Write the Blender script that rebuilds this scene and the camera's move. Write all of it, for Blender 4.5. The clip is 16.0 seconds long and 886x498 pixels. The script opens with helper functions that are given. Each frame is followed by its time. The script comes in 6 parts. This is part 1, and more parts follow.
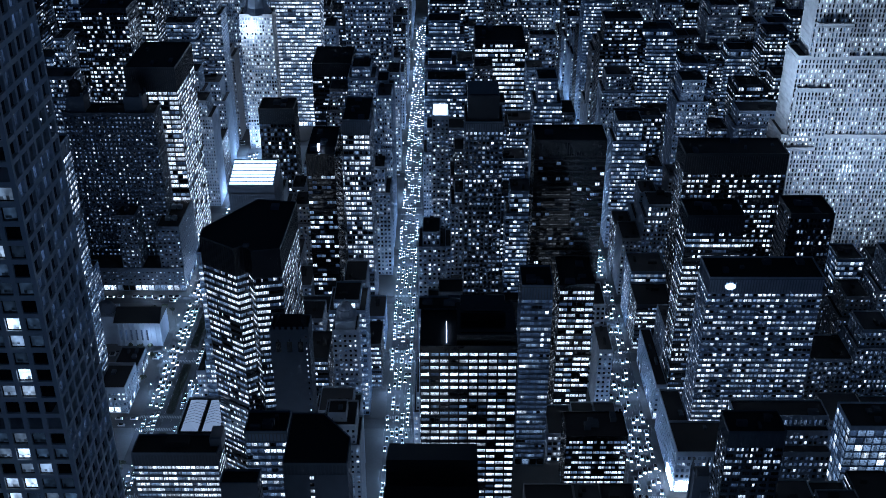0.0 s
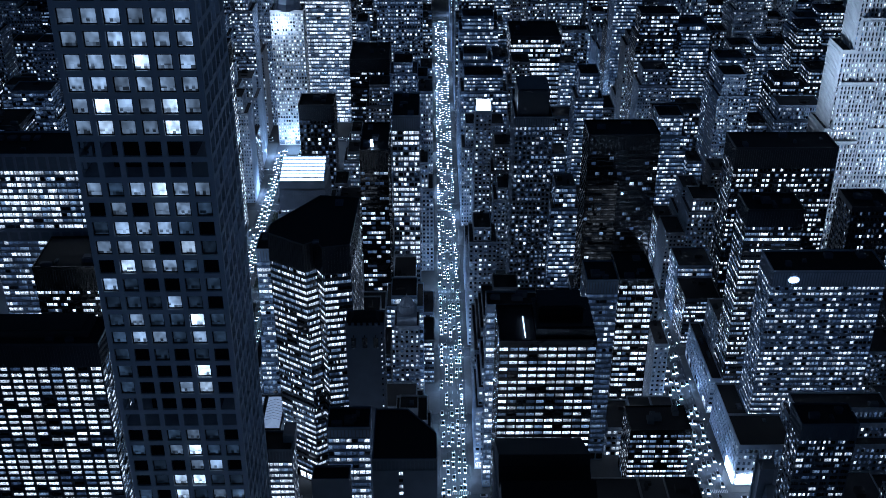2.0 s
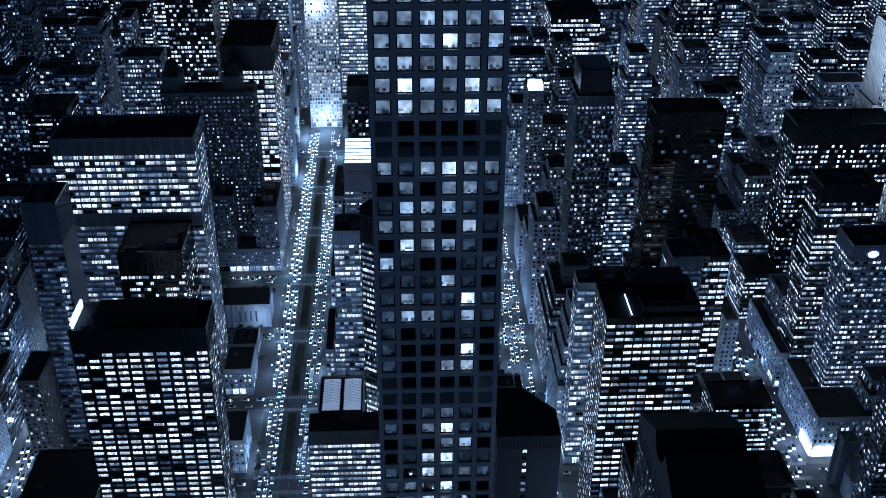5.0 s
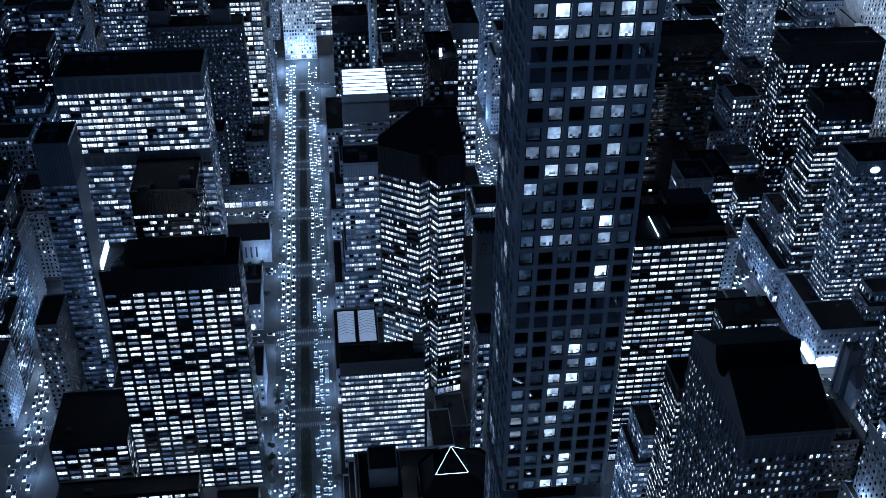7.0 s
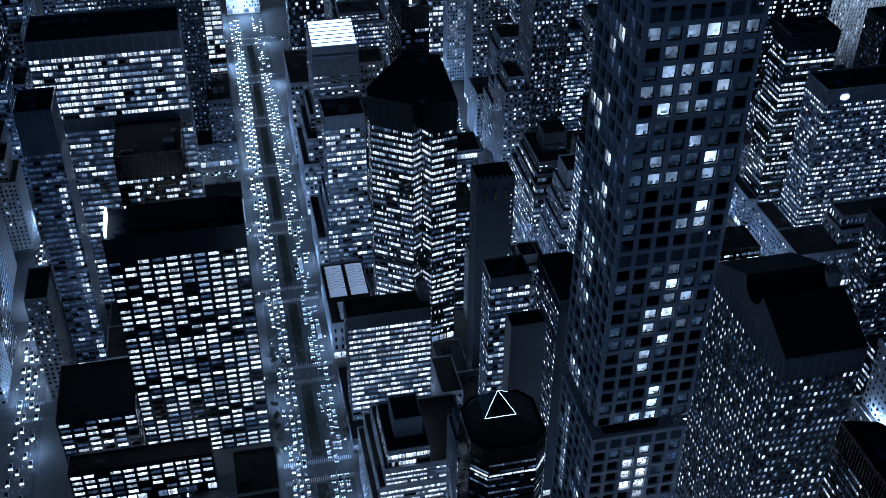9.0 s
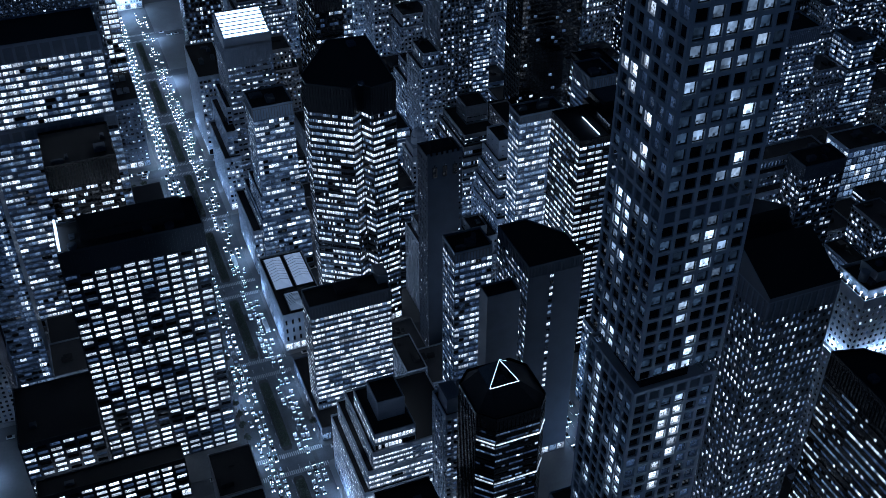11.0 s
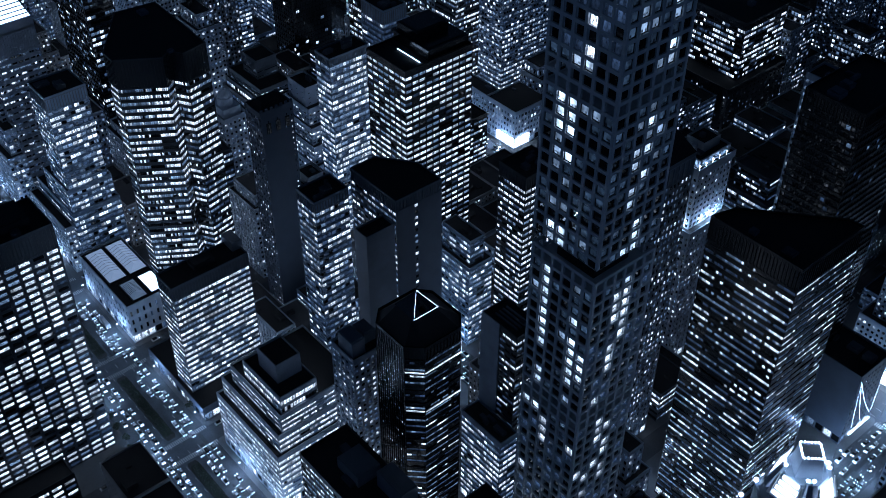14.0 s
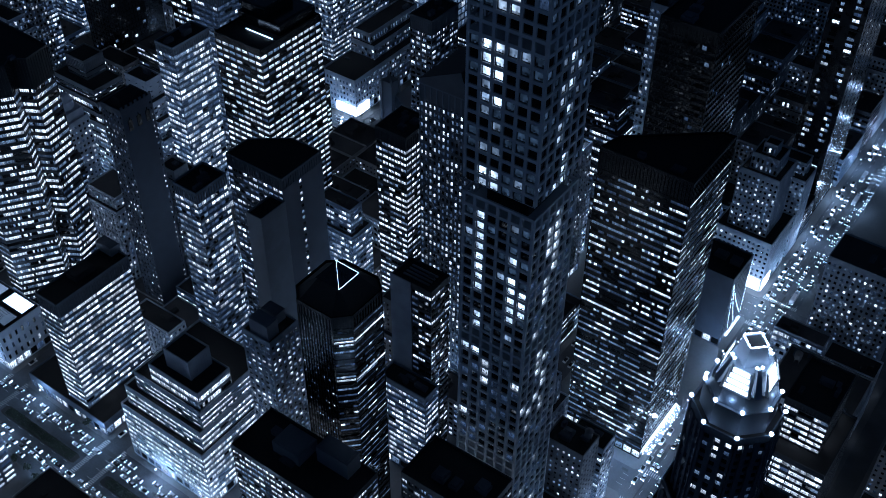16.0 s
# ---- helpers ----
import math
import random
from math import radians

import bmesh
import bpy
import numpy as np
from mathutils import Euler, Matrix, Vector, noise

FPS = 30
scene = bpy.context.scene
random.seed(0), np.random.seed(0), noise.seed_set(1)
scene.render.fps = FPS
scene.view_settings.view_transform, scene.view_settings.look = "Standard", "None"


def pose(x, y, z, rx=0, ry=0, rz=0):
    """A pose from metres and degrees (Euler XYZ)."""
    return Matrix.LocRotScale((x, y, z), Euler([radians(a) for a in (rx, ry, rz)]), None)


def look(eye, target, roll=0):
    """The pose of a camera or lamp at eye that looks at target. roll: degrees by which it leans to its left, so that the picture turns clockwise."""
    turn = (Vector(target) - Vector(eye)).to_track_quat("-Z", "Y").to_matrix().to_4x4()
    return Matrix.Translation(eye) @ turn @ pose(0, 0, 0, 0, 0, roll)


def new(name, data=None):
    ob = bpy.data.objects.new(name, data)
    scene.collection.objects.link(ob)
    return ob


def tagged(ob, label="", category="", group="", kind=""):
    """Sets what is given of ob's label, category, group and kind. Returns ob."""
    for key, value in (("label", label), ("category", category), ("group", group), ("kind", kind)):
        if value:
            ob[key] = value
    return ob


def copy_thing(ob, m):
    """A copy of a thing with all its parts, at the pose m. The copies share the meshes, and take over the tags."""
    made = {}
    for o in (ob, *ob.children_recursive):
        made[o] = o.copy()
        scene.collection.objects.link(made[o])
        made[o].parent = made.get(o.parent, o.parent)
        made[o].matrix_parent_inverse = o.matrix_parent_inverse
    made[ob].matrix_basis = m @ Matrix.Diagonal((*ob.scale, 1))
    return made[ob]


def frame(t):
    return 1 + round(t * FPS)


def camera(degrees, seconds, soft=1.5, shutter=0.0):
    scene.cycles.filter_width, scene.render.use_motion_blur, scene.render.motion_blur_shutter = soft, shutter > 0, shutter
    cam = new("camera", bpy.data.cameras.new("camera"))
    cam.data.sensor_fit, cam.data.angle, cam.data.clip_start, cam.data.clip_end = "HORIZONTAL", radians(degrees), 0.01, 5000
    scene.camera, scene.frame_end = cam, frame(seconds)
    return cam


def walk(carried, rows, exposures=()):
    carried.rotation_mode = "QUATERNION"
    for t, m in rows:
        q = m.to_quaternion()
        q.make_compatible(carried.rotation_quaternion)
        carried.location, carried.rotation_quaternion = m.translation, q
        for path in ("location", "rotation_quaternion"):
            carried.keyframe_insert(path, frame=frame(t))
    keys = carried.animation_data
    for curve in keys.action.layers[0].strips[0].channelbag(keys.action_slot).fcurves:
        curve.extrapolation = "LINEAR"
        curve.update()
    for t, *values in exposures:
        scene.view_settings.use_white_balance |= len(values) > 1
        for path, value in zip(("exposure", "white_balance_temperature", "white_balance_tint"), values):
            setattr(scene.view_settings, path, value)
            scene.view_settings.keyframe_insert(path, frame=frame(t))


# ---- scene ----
cam = camera(44.8, 16.0, soft=0.4)
METRES, EYE, TILT, LEAN, TURN = 370.0, 442.0, 0.0, 0.0, 0.1
ROWS = [
    (0.0, 0.0, 0.0, 0.0, 0.03, -28.71, -0.05),
    (0.5, -0.0303, 0.0004, -0.0006, -0.17, -28.81, -0.06),
    (1.0, -0.0608, 0.0003, -0.0011, -0.39, -28.85, -0.08),
    (1.5, -0.0911, 0.0005, -0.0015, -0.59, -28.87, -0.11),
    (2.0, -0.1214, 0.0003, -0.0019, -0.76, -28.9, -0.13),
    (2.5, -0.1516, -0.0009, -0.0017, -0.92, -28.96, -0.16),
    (3.0, -0.1824, -0.0001, -0.0023, -1.12, -29.05, -0.19),
    (3.5, -0.2132, 0.0, -0.0026, -1.33, -29.13, -0.21),
    (4.0, -0.2438, 0.0001, -0.0028, -1.54, -29.19, -0.22),
    (6.5, -0.3998, 0.0005, -0.0021, -5.55, -32.36, -0.44),
    (7.0, -0.4313, 0.0021, -0.0019, -6.58, -33.51, -0.45),
    (7.5, -0.4626, 0.0054, -0.0026, -7.66, -34.55, -0.43),
    (8.0, -0.4937, 0.0093, -0.0025, -9.01, -35.34, -0.42),
    (10.5, -0.6501, 0.0396, 0.0003, -18.92, -36.95, -0.17),
    (11.0, -0.6804, 0.0485, 0.0008, -21.52, -37.24, -0.09),
    (11.5, -0.7101, 0.0583, 0.0012, -24.22, -37.6, -0.03),
    (12.0, -0.7394, 0.0699, 0.0006, -27.11, -38.09, 0.01),
    (12.5, -0.768, 0.082, -0.0, -30.15, -38.65, 0.03),
    (13.0, -0.7964, 0.0958, -0.0008, -33.41, -39.13, -0.02),
    (13.5, -0.8239, 0.111, -0.0017, -36.86, -39.53, -0.07),
    (14.0, -0.8508, 0.1272, -0.0014, -40.39, -39.93, -0.14),
    (14.5, -0.8772, 0.1448, -0.0029, -43.95, -40.27, -0.19),
    (15.0, -0.9045, 0.163, -0.0024, -47.46, -40.6, -0.3),
    (15.5, -0.9277, 0.1826, -0.0042, -50.89, -40.9, -0.32),
    (16.0, -0.9523, 0.2023, -0.0037, -54.34, -41.17, -0.41),
]
walk(cam, [(t, pose(0, 0, EYE, TILT, LEAN, TURN) @ pose(METRES * x, METRES * y, METRES * z, 90 + pitch, roll, yaw)) for t, x, y, z, yaw, pitch, roll in ROWS], [(0.0, 0.1, 5450, 13), (16.0, 0.1, 5450, 13)])

# ---- night sky and city glow ----
world = bpy.data.worlds.new("night_sky")
scene.world = world
world.use_nodes = True
wt = world.node_tree
wt.nodes.clear()
w_out = wt.nodes.new("ShaderNodeOutputWorld")
w_bg = wt.nodes.new("ShaderNodeBackground")
w_geo = wt.nodes.new("ShaderNodeTexCoord")
w_sep = wt.nodes.new("ShaderNodeSeparateXYZ")
w_ramp = wt.nodes.new("ShaderNodeValToRGB")
w_ramp.color_ramp.elements[0].position = 0.0
w_ramp.color_ramp.elements[0].color = (0.046, 0.083, 0.152, 1)
w_ramp.color_ramp.elements[1].position = 0.8
w_ramp.color_ramp.elements[1].color = (0.0008, 0.0016, 0.0034, 1)
w_mid = w_ramp.color_ramp.elements.new(0.38)
w_mid.color = (0.009, 0.017, 0.033, 1)
wt.links.new(w_geo.outputs["Generated"], w_sep.inputs[0])
wt.links.new(w_sep.outputs["Z"], w_ramp.inputs[0])
wt.links.new(w_ramp.outputs[0], w_bg.inputs[0])
wt.links.new(w_bg.outputs[0], w_out.inputs[0])
w_bg.inputs[1].default_value = 1.0

COOL = (0.52, 0.69, 1.0)


# ---- materials ----
def node_mat(name):
    m = bpy.data.materials.new(name)
    m.use_nodes = True
    t = m.node_tree
    return m, t, t.nodes["Principled BSDF"]


def surface(name, color, rough=0.7, metal=0.0, scale=0.15, vary=0.35, bump=0.2, fine=4.0, per_object=0.25):
    """A weathered surface: broad stains, fine grain and a tone of its own for each object."""
    m, t, b = node_mat(name)
    tc = t.nodes.new("ShaderNodeTexCoord")
    n1 = t.nodes.new("ShaderNodeTexNoise")
    n1.inputs["Scale"].default_value, n1.inputs["Detail"].default_value = scale, 5
    n2 = t.nodes.new("ShaderNodeTexNoise")
    n2.inputs["Scale"].default_value, n2.inputs["Detail"].default_value = fine, 3
    info = t.nodes.new("ShaderNodeObjectInfo")
    t.links.new(tc.outputs["Object"], n1.inputs["Vector"])
    t.links.new(tc.outputs["Object"], n2.inputs["Vector"])

    def mul(a, lo, hi):
        r = t.nodes.new("ShaderNodeMapRange")
        r.inputs["To Min"].default_value, r.inputs["To Max"].default_value = lo, hi
        t.links.new(a, r.inputs["Value"])
        return r.outputs[0]

    def times(a, c):
        k = t.nodes.new("ShaderNodeMath")
        k.operation = "MULTIPLY"
        t.links.new(a, k.inputs[0])
        t.links.new(c, k.inputs[1])
        return k.outputs[0]

    k = times(times(mul(n1.outputs[0], 1 - vary, 1 + vary), mul(n2.outputs[0], 1 - vary * 0.5, 1 + vary * 0.5)),
              mul(info.outputs["Random"], 1 - per_object, 1 + per_object))
    mix = t.nodes.new("ShaderNodeVectorMath")
    mix.operation = "SCALE"
    mix.inputs[0].default_value = color
    t.links.new(k, mix.inputs["Scale"])
    t.links.new(mix.outputs[0], b.inputs["Base Color"])
    t.links.new(mul(n1.outputs[0], max(0.05, rough - 0.15), min(1, rough + 0.15)), b.inputs["Roughness"])
    b.inputs["Metallic"].default_value = metal
    if bump:
        bp = t.nodes.new("ShaderNodeBump")
        bp.inputs["Strength"].default_value, bp.inputs["Distance"].default_value = bump, 0.1
        t.links.new(n2.outputs[0], bp.inputs["Height"])
        t.links.new(bp.outputs[0], b.inputs["Normal"])
    return m


def lit_window(name, strength, dark=0.25, tint=COOL):
    """A lit room behind glass: ceiling light above, blinds and furniture below, each pane with a strength of its own."""
    m, t, b = node_mat(name)
    b.inputs["Base Color"].default_value = (0.02, 0.025, 0.03, 1)
    b.inputs["Roughness"].default_value = 0.12
    uv = t.nodes.new("ShaderNodeUVMap")
    sep = t.nodes.new("ShaderNodeSeparateXYZ")
    t.links.new(uv.outputs[0], sep.inputs[0])
    geo = t.nodes.new("ShaderNodeNewGeometry")
    info = t.nodes.new("ShaderNodeObjectInfo")
    add = t.nodes.new("ShaderNodeMath")
    add.operation = "ADD"
    t.links.new(geo.outputs["Random Per Island"], add.inputs[0])
    t.links.new(info.outputs["Random"], add.inputs[1])
    fr = t.nodes.new("ShaderNodeMath")
    fr.operation = "FRACT"
    t.links.new(add.outputs[0], fr.inputs[0])
    tc = t.nodes.new("ShaderNodeTexCoord")
    obv = t.nodes.new("ShaderNodeVectorMath")
    obv.operation = "MULTIPLY_ADD"
    obv.inputs[1].default_value = (1, 1, 1)
    cmb = t.nodes.new("ShaderNodeCombineXYZ")
    big = t.nodes.new("ShaderNodeMath")
    big.operation = "MULTIPLY"
    big.inputs[1].default_value = 91.7
    t.links.new(fr.outputs[0], big.inputs[0])
    for i in range(3):
        t.links.new(big.outputs[0], cmb.inputs[i])
    t.links.new(uv.outputs[0], obv.inputs[0])
    t.links.new(cmb.outputs[0], obv.inputs[2])
    wide = t.nodes.new("ShaderNodeVectorMath")
    wide.operation = "MULTIPLY"
    wide.inputs[1].default_value = (6.5, 4.2, 1.0)
    t.links.new(obv.outputs[0], wide.inputs[0])
    n = t.nodes.new("ShaderNodeTexNoise")
    n.inputs["Scale"].default_value, n.inputs["Detail"].default_value = 1.0, 3
    t.links.new(wide.outputs[0], n.inputs["Vector"])
    room = t.nodes.new("ShaderNodeMapRange")
    room.inputs["From Min"].default_value, room.inputs["From Max"].default_value = 0.38, 0.5
    room.inputs["To Min"].default_value, room.inputs["To Max"].default_value = dark, 1.0
    t.links.new(n.outputs[0], room.inputs["Value"])
    # drawn blinds and unlit rooms: upright strips of a pane, each with its own tone
    strip = t.nodes.new("ShaderNodeVectorMath")
    strip.operation = "MULTIPLY_ADD"
    strip.inputs[1].default_value = (2.6, 0.0, 0.0)
    t.links.new(uv.outputs[0], strip.inputs[0])
    t.links.new(cmb.outputs[0], strip.inputs[2])
    whole = t.nodes.new("ShaderNodeVectorMath")
    whole.operation = "FLOOR"
    t.links.new(strip.outputs[0], whole.inputs[0])
    white = t.nodes.new("ShaderNodeTexWhiteNoise")
    t.links.new(whole.outputs[0], white.inputs["Vector"])
    blind = t.nodes.new("ShaderNodeMapRange")
    blind.inputs["From Min"].default_value, blind.inputs["From Max"].default_value = 0.08, 0.4
    blind.inputs["To Min"].default_value, blind.inputs["To Max"].default_value = 0.3, 1.0
    t.links.new(white.outputs["Value"], blind.inputs["Value"])
    lamp_row = t.nodes.new("ShaderNodeMapRange")
    lamp_row.inputs["To Min"].default_value, lamp_row.inputs["To Max"].default_value = 0.6, 1.35
    t.links.new(sep.outputs["Y"], lamp_row.inputs["Value"])
    top = t.nodes.new("ShaderNodeMath")
    top.operation = "MULTIPLY"
    t.links.new(blind.outputs[0], top.inputs[0])
    t.links.new(lamp_row.outputs[0], top.inputs[1])
    own = t.nodes.new("ShaderNodeMapRange")
    own.inputs["To Min"].default_value, own.inputs["To Max"].default_value = 0.35 * strength, 1.6 * strength
    t.links.new(fr.outputs[0], own.inputs["Value"])
    m1 = t.nodes.new("ShaderNodeMath")
    m1.operation = "MULTIPLY"
    t.links.new(room.outputs[0], m1.inputs[0])
    t.links.new(top.outputs[0], m1.inputs[1])
    m2 = t.nodes.new("ShaderNodeMath")
    m2.operation = "MULTIPLY"
    t.links.new(m1.outputs[0], m2.inputs[0])
    t.links.new(own.outputs[0], m2.inputs[1])
    b.inputs["Emission Color"].default_value = (*tint, 1)
    t.links.new(m2.outputs[0], b.inputs["Emission Strength"])
    m.cycles.emission_sampling = "NONE"
    return m


def room_window(name, strength, tint):
    """A lived-in room: plain ceiling and walls above, blocks of furniture and blinds below."""
    m, t, b = node_mat(name)
    b.inputs["Base Color"].default_value = (0.02, 0.025, 0.03, 1)
    b.inputs["Roughness"].default_value = 0.1
    uv = t.nodes.new("ShaderNodeUVMap")
    info = t.nodes.new("ShaderNodeObjectInfo")
    sep = t.nodes.new("ShaderNodeSeparateXYZ")
    t.links.new(uv.outputs[0], sep.inputs[0])

    def math_node(op, a, c=None, value=None):
        k = t.nodes.new("ShaderNodeMath")
        k.operation = op
        t.links.new(a, k.inputs[0])
        if c is not None:
            t.links.new(c, k.inputs[1])
        elif value is not None:
            k.inputs[1].default_value = value
        return k.outputs[0]

    def span(a, f0, f1, t0, t1):
        r = t.nodes.new("ShaderNodeMapRange")
        for key, v in (("From Min", f0), ("From Max", f1), ("To Min", t0), ("To Max", t1)):
            r.inputs[key].default_value = v
        t.links.new(a, r.inputs["Value"])
        return r.outputs[0]

    far = math_node("MULTIPLY", info.outputs["Random"], value=37.3)
    cell = t.nodes.new("ShaderNodeCombineXYZ")
    t.links.new(math_node("FLOOR", math_node("ADD", math_node("MULTIPLY", sep.outputs["X"], value=4.3), info.outputs["Random"])), cell.inputs[0])
    t.links.new(math_node("FLOOR", math_node("ADD", math_node("MULTIPLY", sep.outputs["Y"], value=3.6), info.outputs["Random"])), cell.inputs[1])
    t.links.new(far, cell.inputs[2])
    block_noise = t.nodes.new("ShaderNodeTexWhiteNoise")
    t.links.new(cell.outputs[0], block_noise.inputs["Vector"])
    soft_at = t.nodes.new("ShaderNodeVectorMath")
    soft_at.operation = "MULTIPLY_ADD"
    soft_at.inputs[1].default_value = (2.4, 2.0, 0.0)
    shift_by = t.nodes.new("ShaderNodeCombineXYZ")
    for i in range(3):
        t.links.new(far, shift_by.inputs[i])
    t.links.new(uv.outputs[0], soft_at.inputs[0])
    t.links.new(shift_by.outputs[0], soft_at.inputs[2])
    soft_noise = t.nodes.new("ShaderNodeTexNoise")
    soft_noise.inputs["Scale"].default_value, soft_noise.inputs["Detail"].default_value = 0.62, 1
    t.links.new(soft_at.outputs[0], soft_noise.inputs["Vector"])
    soft = span(soft_noise.outputs[0], 0.34, 0.66, 0.5, 1.25)
    blocks = span(block_noise.outputs["Value"], 0.15, 0.75, 0.12, 1.1)
    low = span(sep.outputs["Y"], 0.26, 0.42, 1.0, 0.12)
    mixed = t.nodes.new("ShaderNodeMix")
    mixed.data_type = "FLOAT"
    t.links.new(low, mixed.inputs["Factor"])
    mixed.inputs["A"].default_value = 1.0
    t.links.new(blocks, mixed.inputs["B"])
    side = span(math_node("ABSOLUTE", math_node("SUBTRACT", sep.outputs["X"], info.outputs["Random"])), 0.0, 0.9, 1.15, 0.6)
    own = span(math_node("FRACT", math_node("MULTIPLY", info.outputs["Random"], value=7.77)), 0.0, 1.0, 0.35 * strength, 1.7 * strength)
    b.inputs["Emission Color"].default_value = (*tint, 1)
    t.links.new(math_node("MULTIPLY", math_node("MULTIPLY", math_node("MULTIPLY", mixed.outputs["Result"], soft), side), own), b.inputs["Emission Strength"])
    m.cycles.emission_sampling = "NONE"
    return m


def glow(name, strength, tint=(0.62, 0.8, 1.0), sampling="NONE"):
    m, t, b = node_mat(name)
    b.inputs["Base Color"].default_value = (0.5, 0.5, 0.5, 1)
    b.inputs["Emission Color"].default_value = (*tint, 1)
    b.inputs["Emission Strength"].default_value = strength
    m.cycles.emission_sampling = sampling
    return m


def glass_mat(name, color, rough):
    m, t, b = node_mat(name)
    tc = t.nodes.new("ShaderNodeTexCoord")
    n = t.nodes.new("ShaderNodeTexNoise")
    n.inputs["Scale"].default_value = 0.3
    t.links.new(tc.outputs["Object"], n.inputs["Vector"])
    r = t.nodes.new("ShaderNodeMapRange")
    r.inputs["To Min"].default_value, r.inputs["To Max"].default_value = rough * 0.5, rough * 1.6
    t.links.new(n.outputs[0], r.inputs["Value"])
    t.links.new(r.outputs[0], b.inputs["Roughness"])
    b.inputs["Base Color"].default_value = (*color, 1)
    b.inputs["Specular IOR Level"].default_value = 0.6
    return m


M_LIME = surface("floodlit_limestone", (0.42, 0.42, 0.42), 0.8)
M_PALE = surface("pale_concrete", (0.27, 0.32, 0.4), 0.75)
M_WHITE = surface("white_concrete", (0.44, 0.56, 0.7424), 0.7, vary=0.2)
M_STONE = surface("limestone", (0.27, 0.31, 0.37), 0.8)
M_SLATE = surface("dark_slate_cladding", (0.056, 0.073, 0.1024), 0.7)
M_GREY = surface("grey_metal_cladding", (0.17, 0.2, 0.25), 0.5, 0.2)
M_BRICK = surface("brown_brick", (0.19, 0.195, 0.21), 0.85)
M_GRANITE = surface("grey_granite", (0.12, 0.14, 0.17), 0.6)
M_DARK = surface("dark_bronze_cladding", (0.024, 0.03, 0.041), 0.35, 0.3, bump=0.05)
M_BLACK = surface("black_glass_cladding", (0.012, 0.013, 0.015), 0.2, 0.0, bump=0.0)
M_BLUE = surface("steel_and_glass_cladding", (0.16, 0.215, 0.3), 0.35, 0.35, bump=0.05)
M_ROOF = surface("tar_roof", (0.022, 0.022, 0.024), 0.9, scale=0.08, vary=0.5)
M_ROOF2 = surface("gravel_roof", (0.06, 0.06, 0.065), 0.95, scale=0.1, vary=0.5)
M_MECH = surface("roof_machinery_metal", (0.072, 0.09, 0.1216), 0.6, 0.4)
M_ROAD = surface("asphalt", (0.055, 0.06, 0.068), 0.8, scale=0.12, vary=0.6, fine=1.2)
M_PATCH_OLD = surface("worn_asphalt", (0.075, 0.08, 0.088), 0.85, scale=0.4, vary=0.4, fine=2.0)
M_PATCH_NEW = surface("fresh_asphalt", (0.02, 0.022, 0.026), 0.6, scale=0.4, vary=0.4, fine=2.0)
M_PAVE = surface("pavement_slabs", (0.1, 0.105, 0.112), 0.85, scale=0.1, vary=0.3, fine=0.7)
M_SOIL = surface("planting_soil", (0.03, 0.03, 0.028), 0.95, scale=0.5, vary=0.4)
M_PAINT = surface("road_paint", (0.32, 0.32, 0.32), 0.7, scale=0.6, vary=0.5)
M_LEAF = surface("dark_foliage", (0.022, 0.03, 0.02), 0.8, scale=0.8, vary=0.5)
M_BARK = surface("bark", (0.08, 0.06, 0.05), 0.9)
M_CAR = surface("car_paint", (0.3, 0.3, 0.31), 0.25, 0.2, vary=0.05, bump=0.0, per_object=0.95)
M_CARW = surface("car_glass", (0.01, 0.01, 0.012), 0.1, 0.0, vary=0.05, bump=0.0)
M_POLE = surface("lamp_post_metal", (0.1, 0.1, 0.1), 0.5, 0.5)
W_OFF = glass_mat("dark_window_glass", (0.006, 0.008, 0.011), 0.035)
W_DIM = lit_window("dimly_lit_window", 0.1, 0.25, (0.33, 0.55, 1.0))
W_MID = lit_window("lit_window", 0.34, 0.1, (0.47, 0.69, 1.0))
W_HOT = lit_window("brightly_lit_window", 1.5, 0.06, (0.82, 0.92, 1.0))
WINDOWS = [W_OFF, W_DIM, W_MID, W_HOT]
G_LAMP = glow("lamp_glow", 14.0)
G_HEAD = glow("headlight_glow", 15.0)
G_TAIL = glow("tail_light_glow", 9.0, (0.5, 0.72, 1.0))
STREET_W = 5600
# emission stands in for floodlight falling on a wall or crown
G_FLOODLIT = glow("floodlight_as_glow", 2.2)
G_SKYL = glow("skylight_glow", 0.3, (0.55, 0.72, 1.0))
G_SKYL2 = glow("dim_skylight_glow", 0.12, (0.45, 0.68, 1.0))
G_FARCAR = glow("distant_car_light_glow", 17.0)
G_LANTERN = glow("lantern_slat_glow", 4.5, (0.75, 0.88, 1.0))
G_EDGE = glow("edge_light_glow", 4.0)
G_SIGN = glow("lit_panel_glow", 2.6, (0.6, 0.8, 1.0))


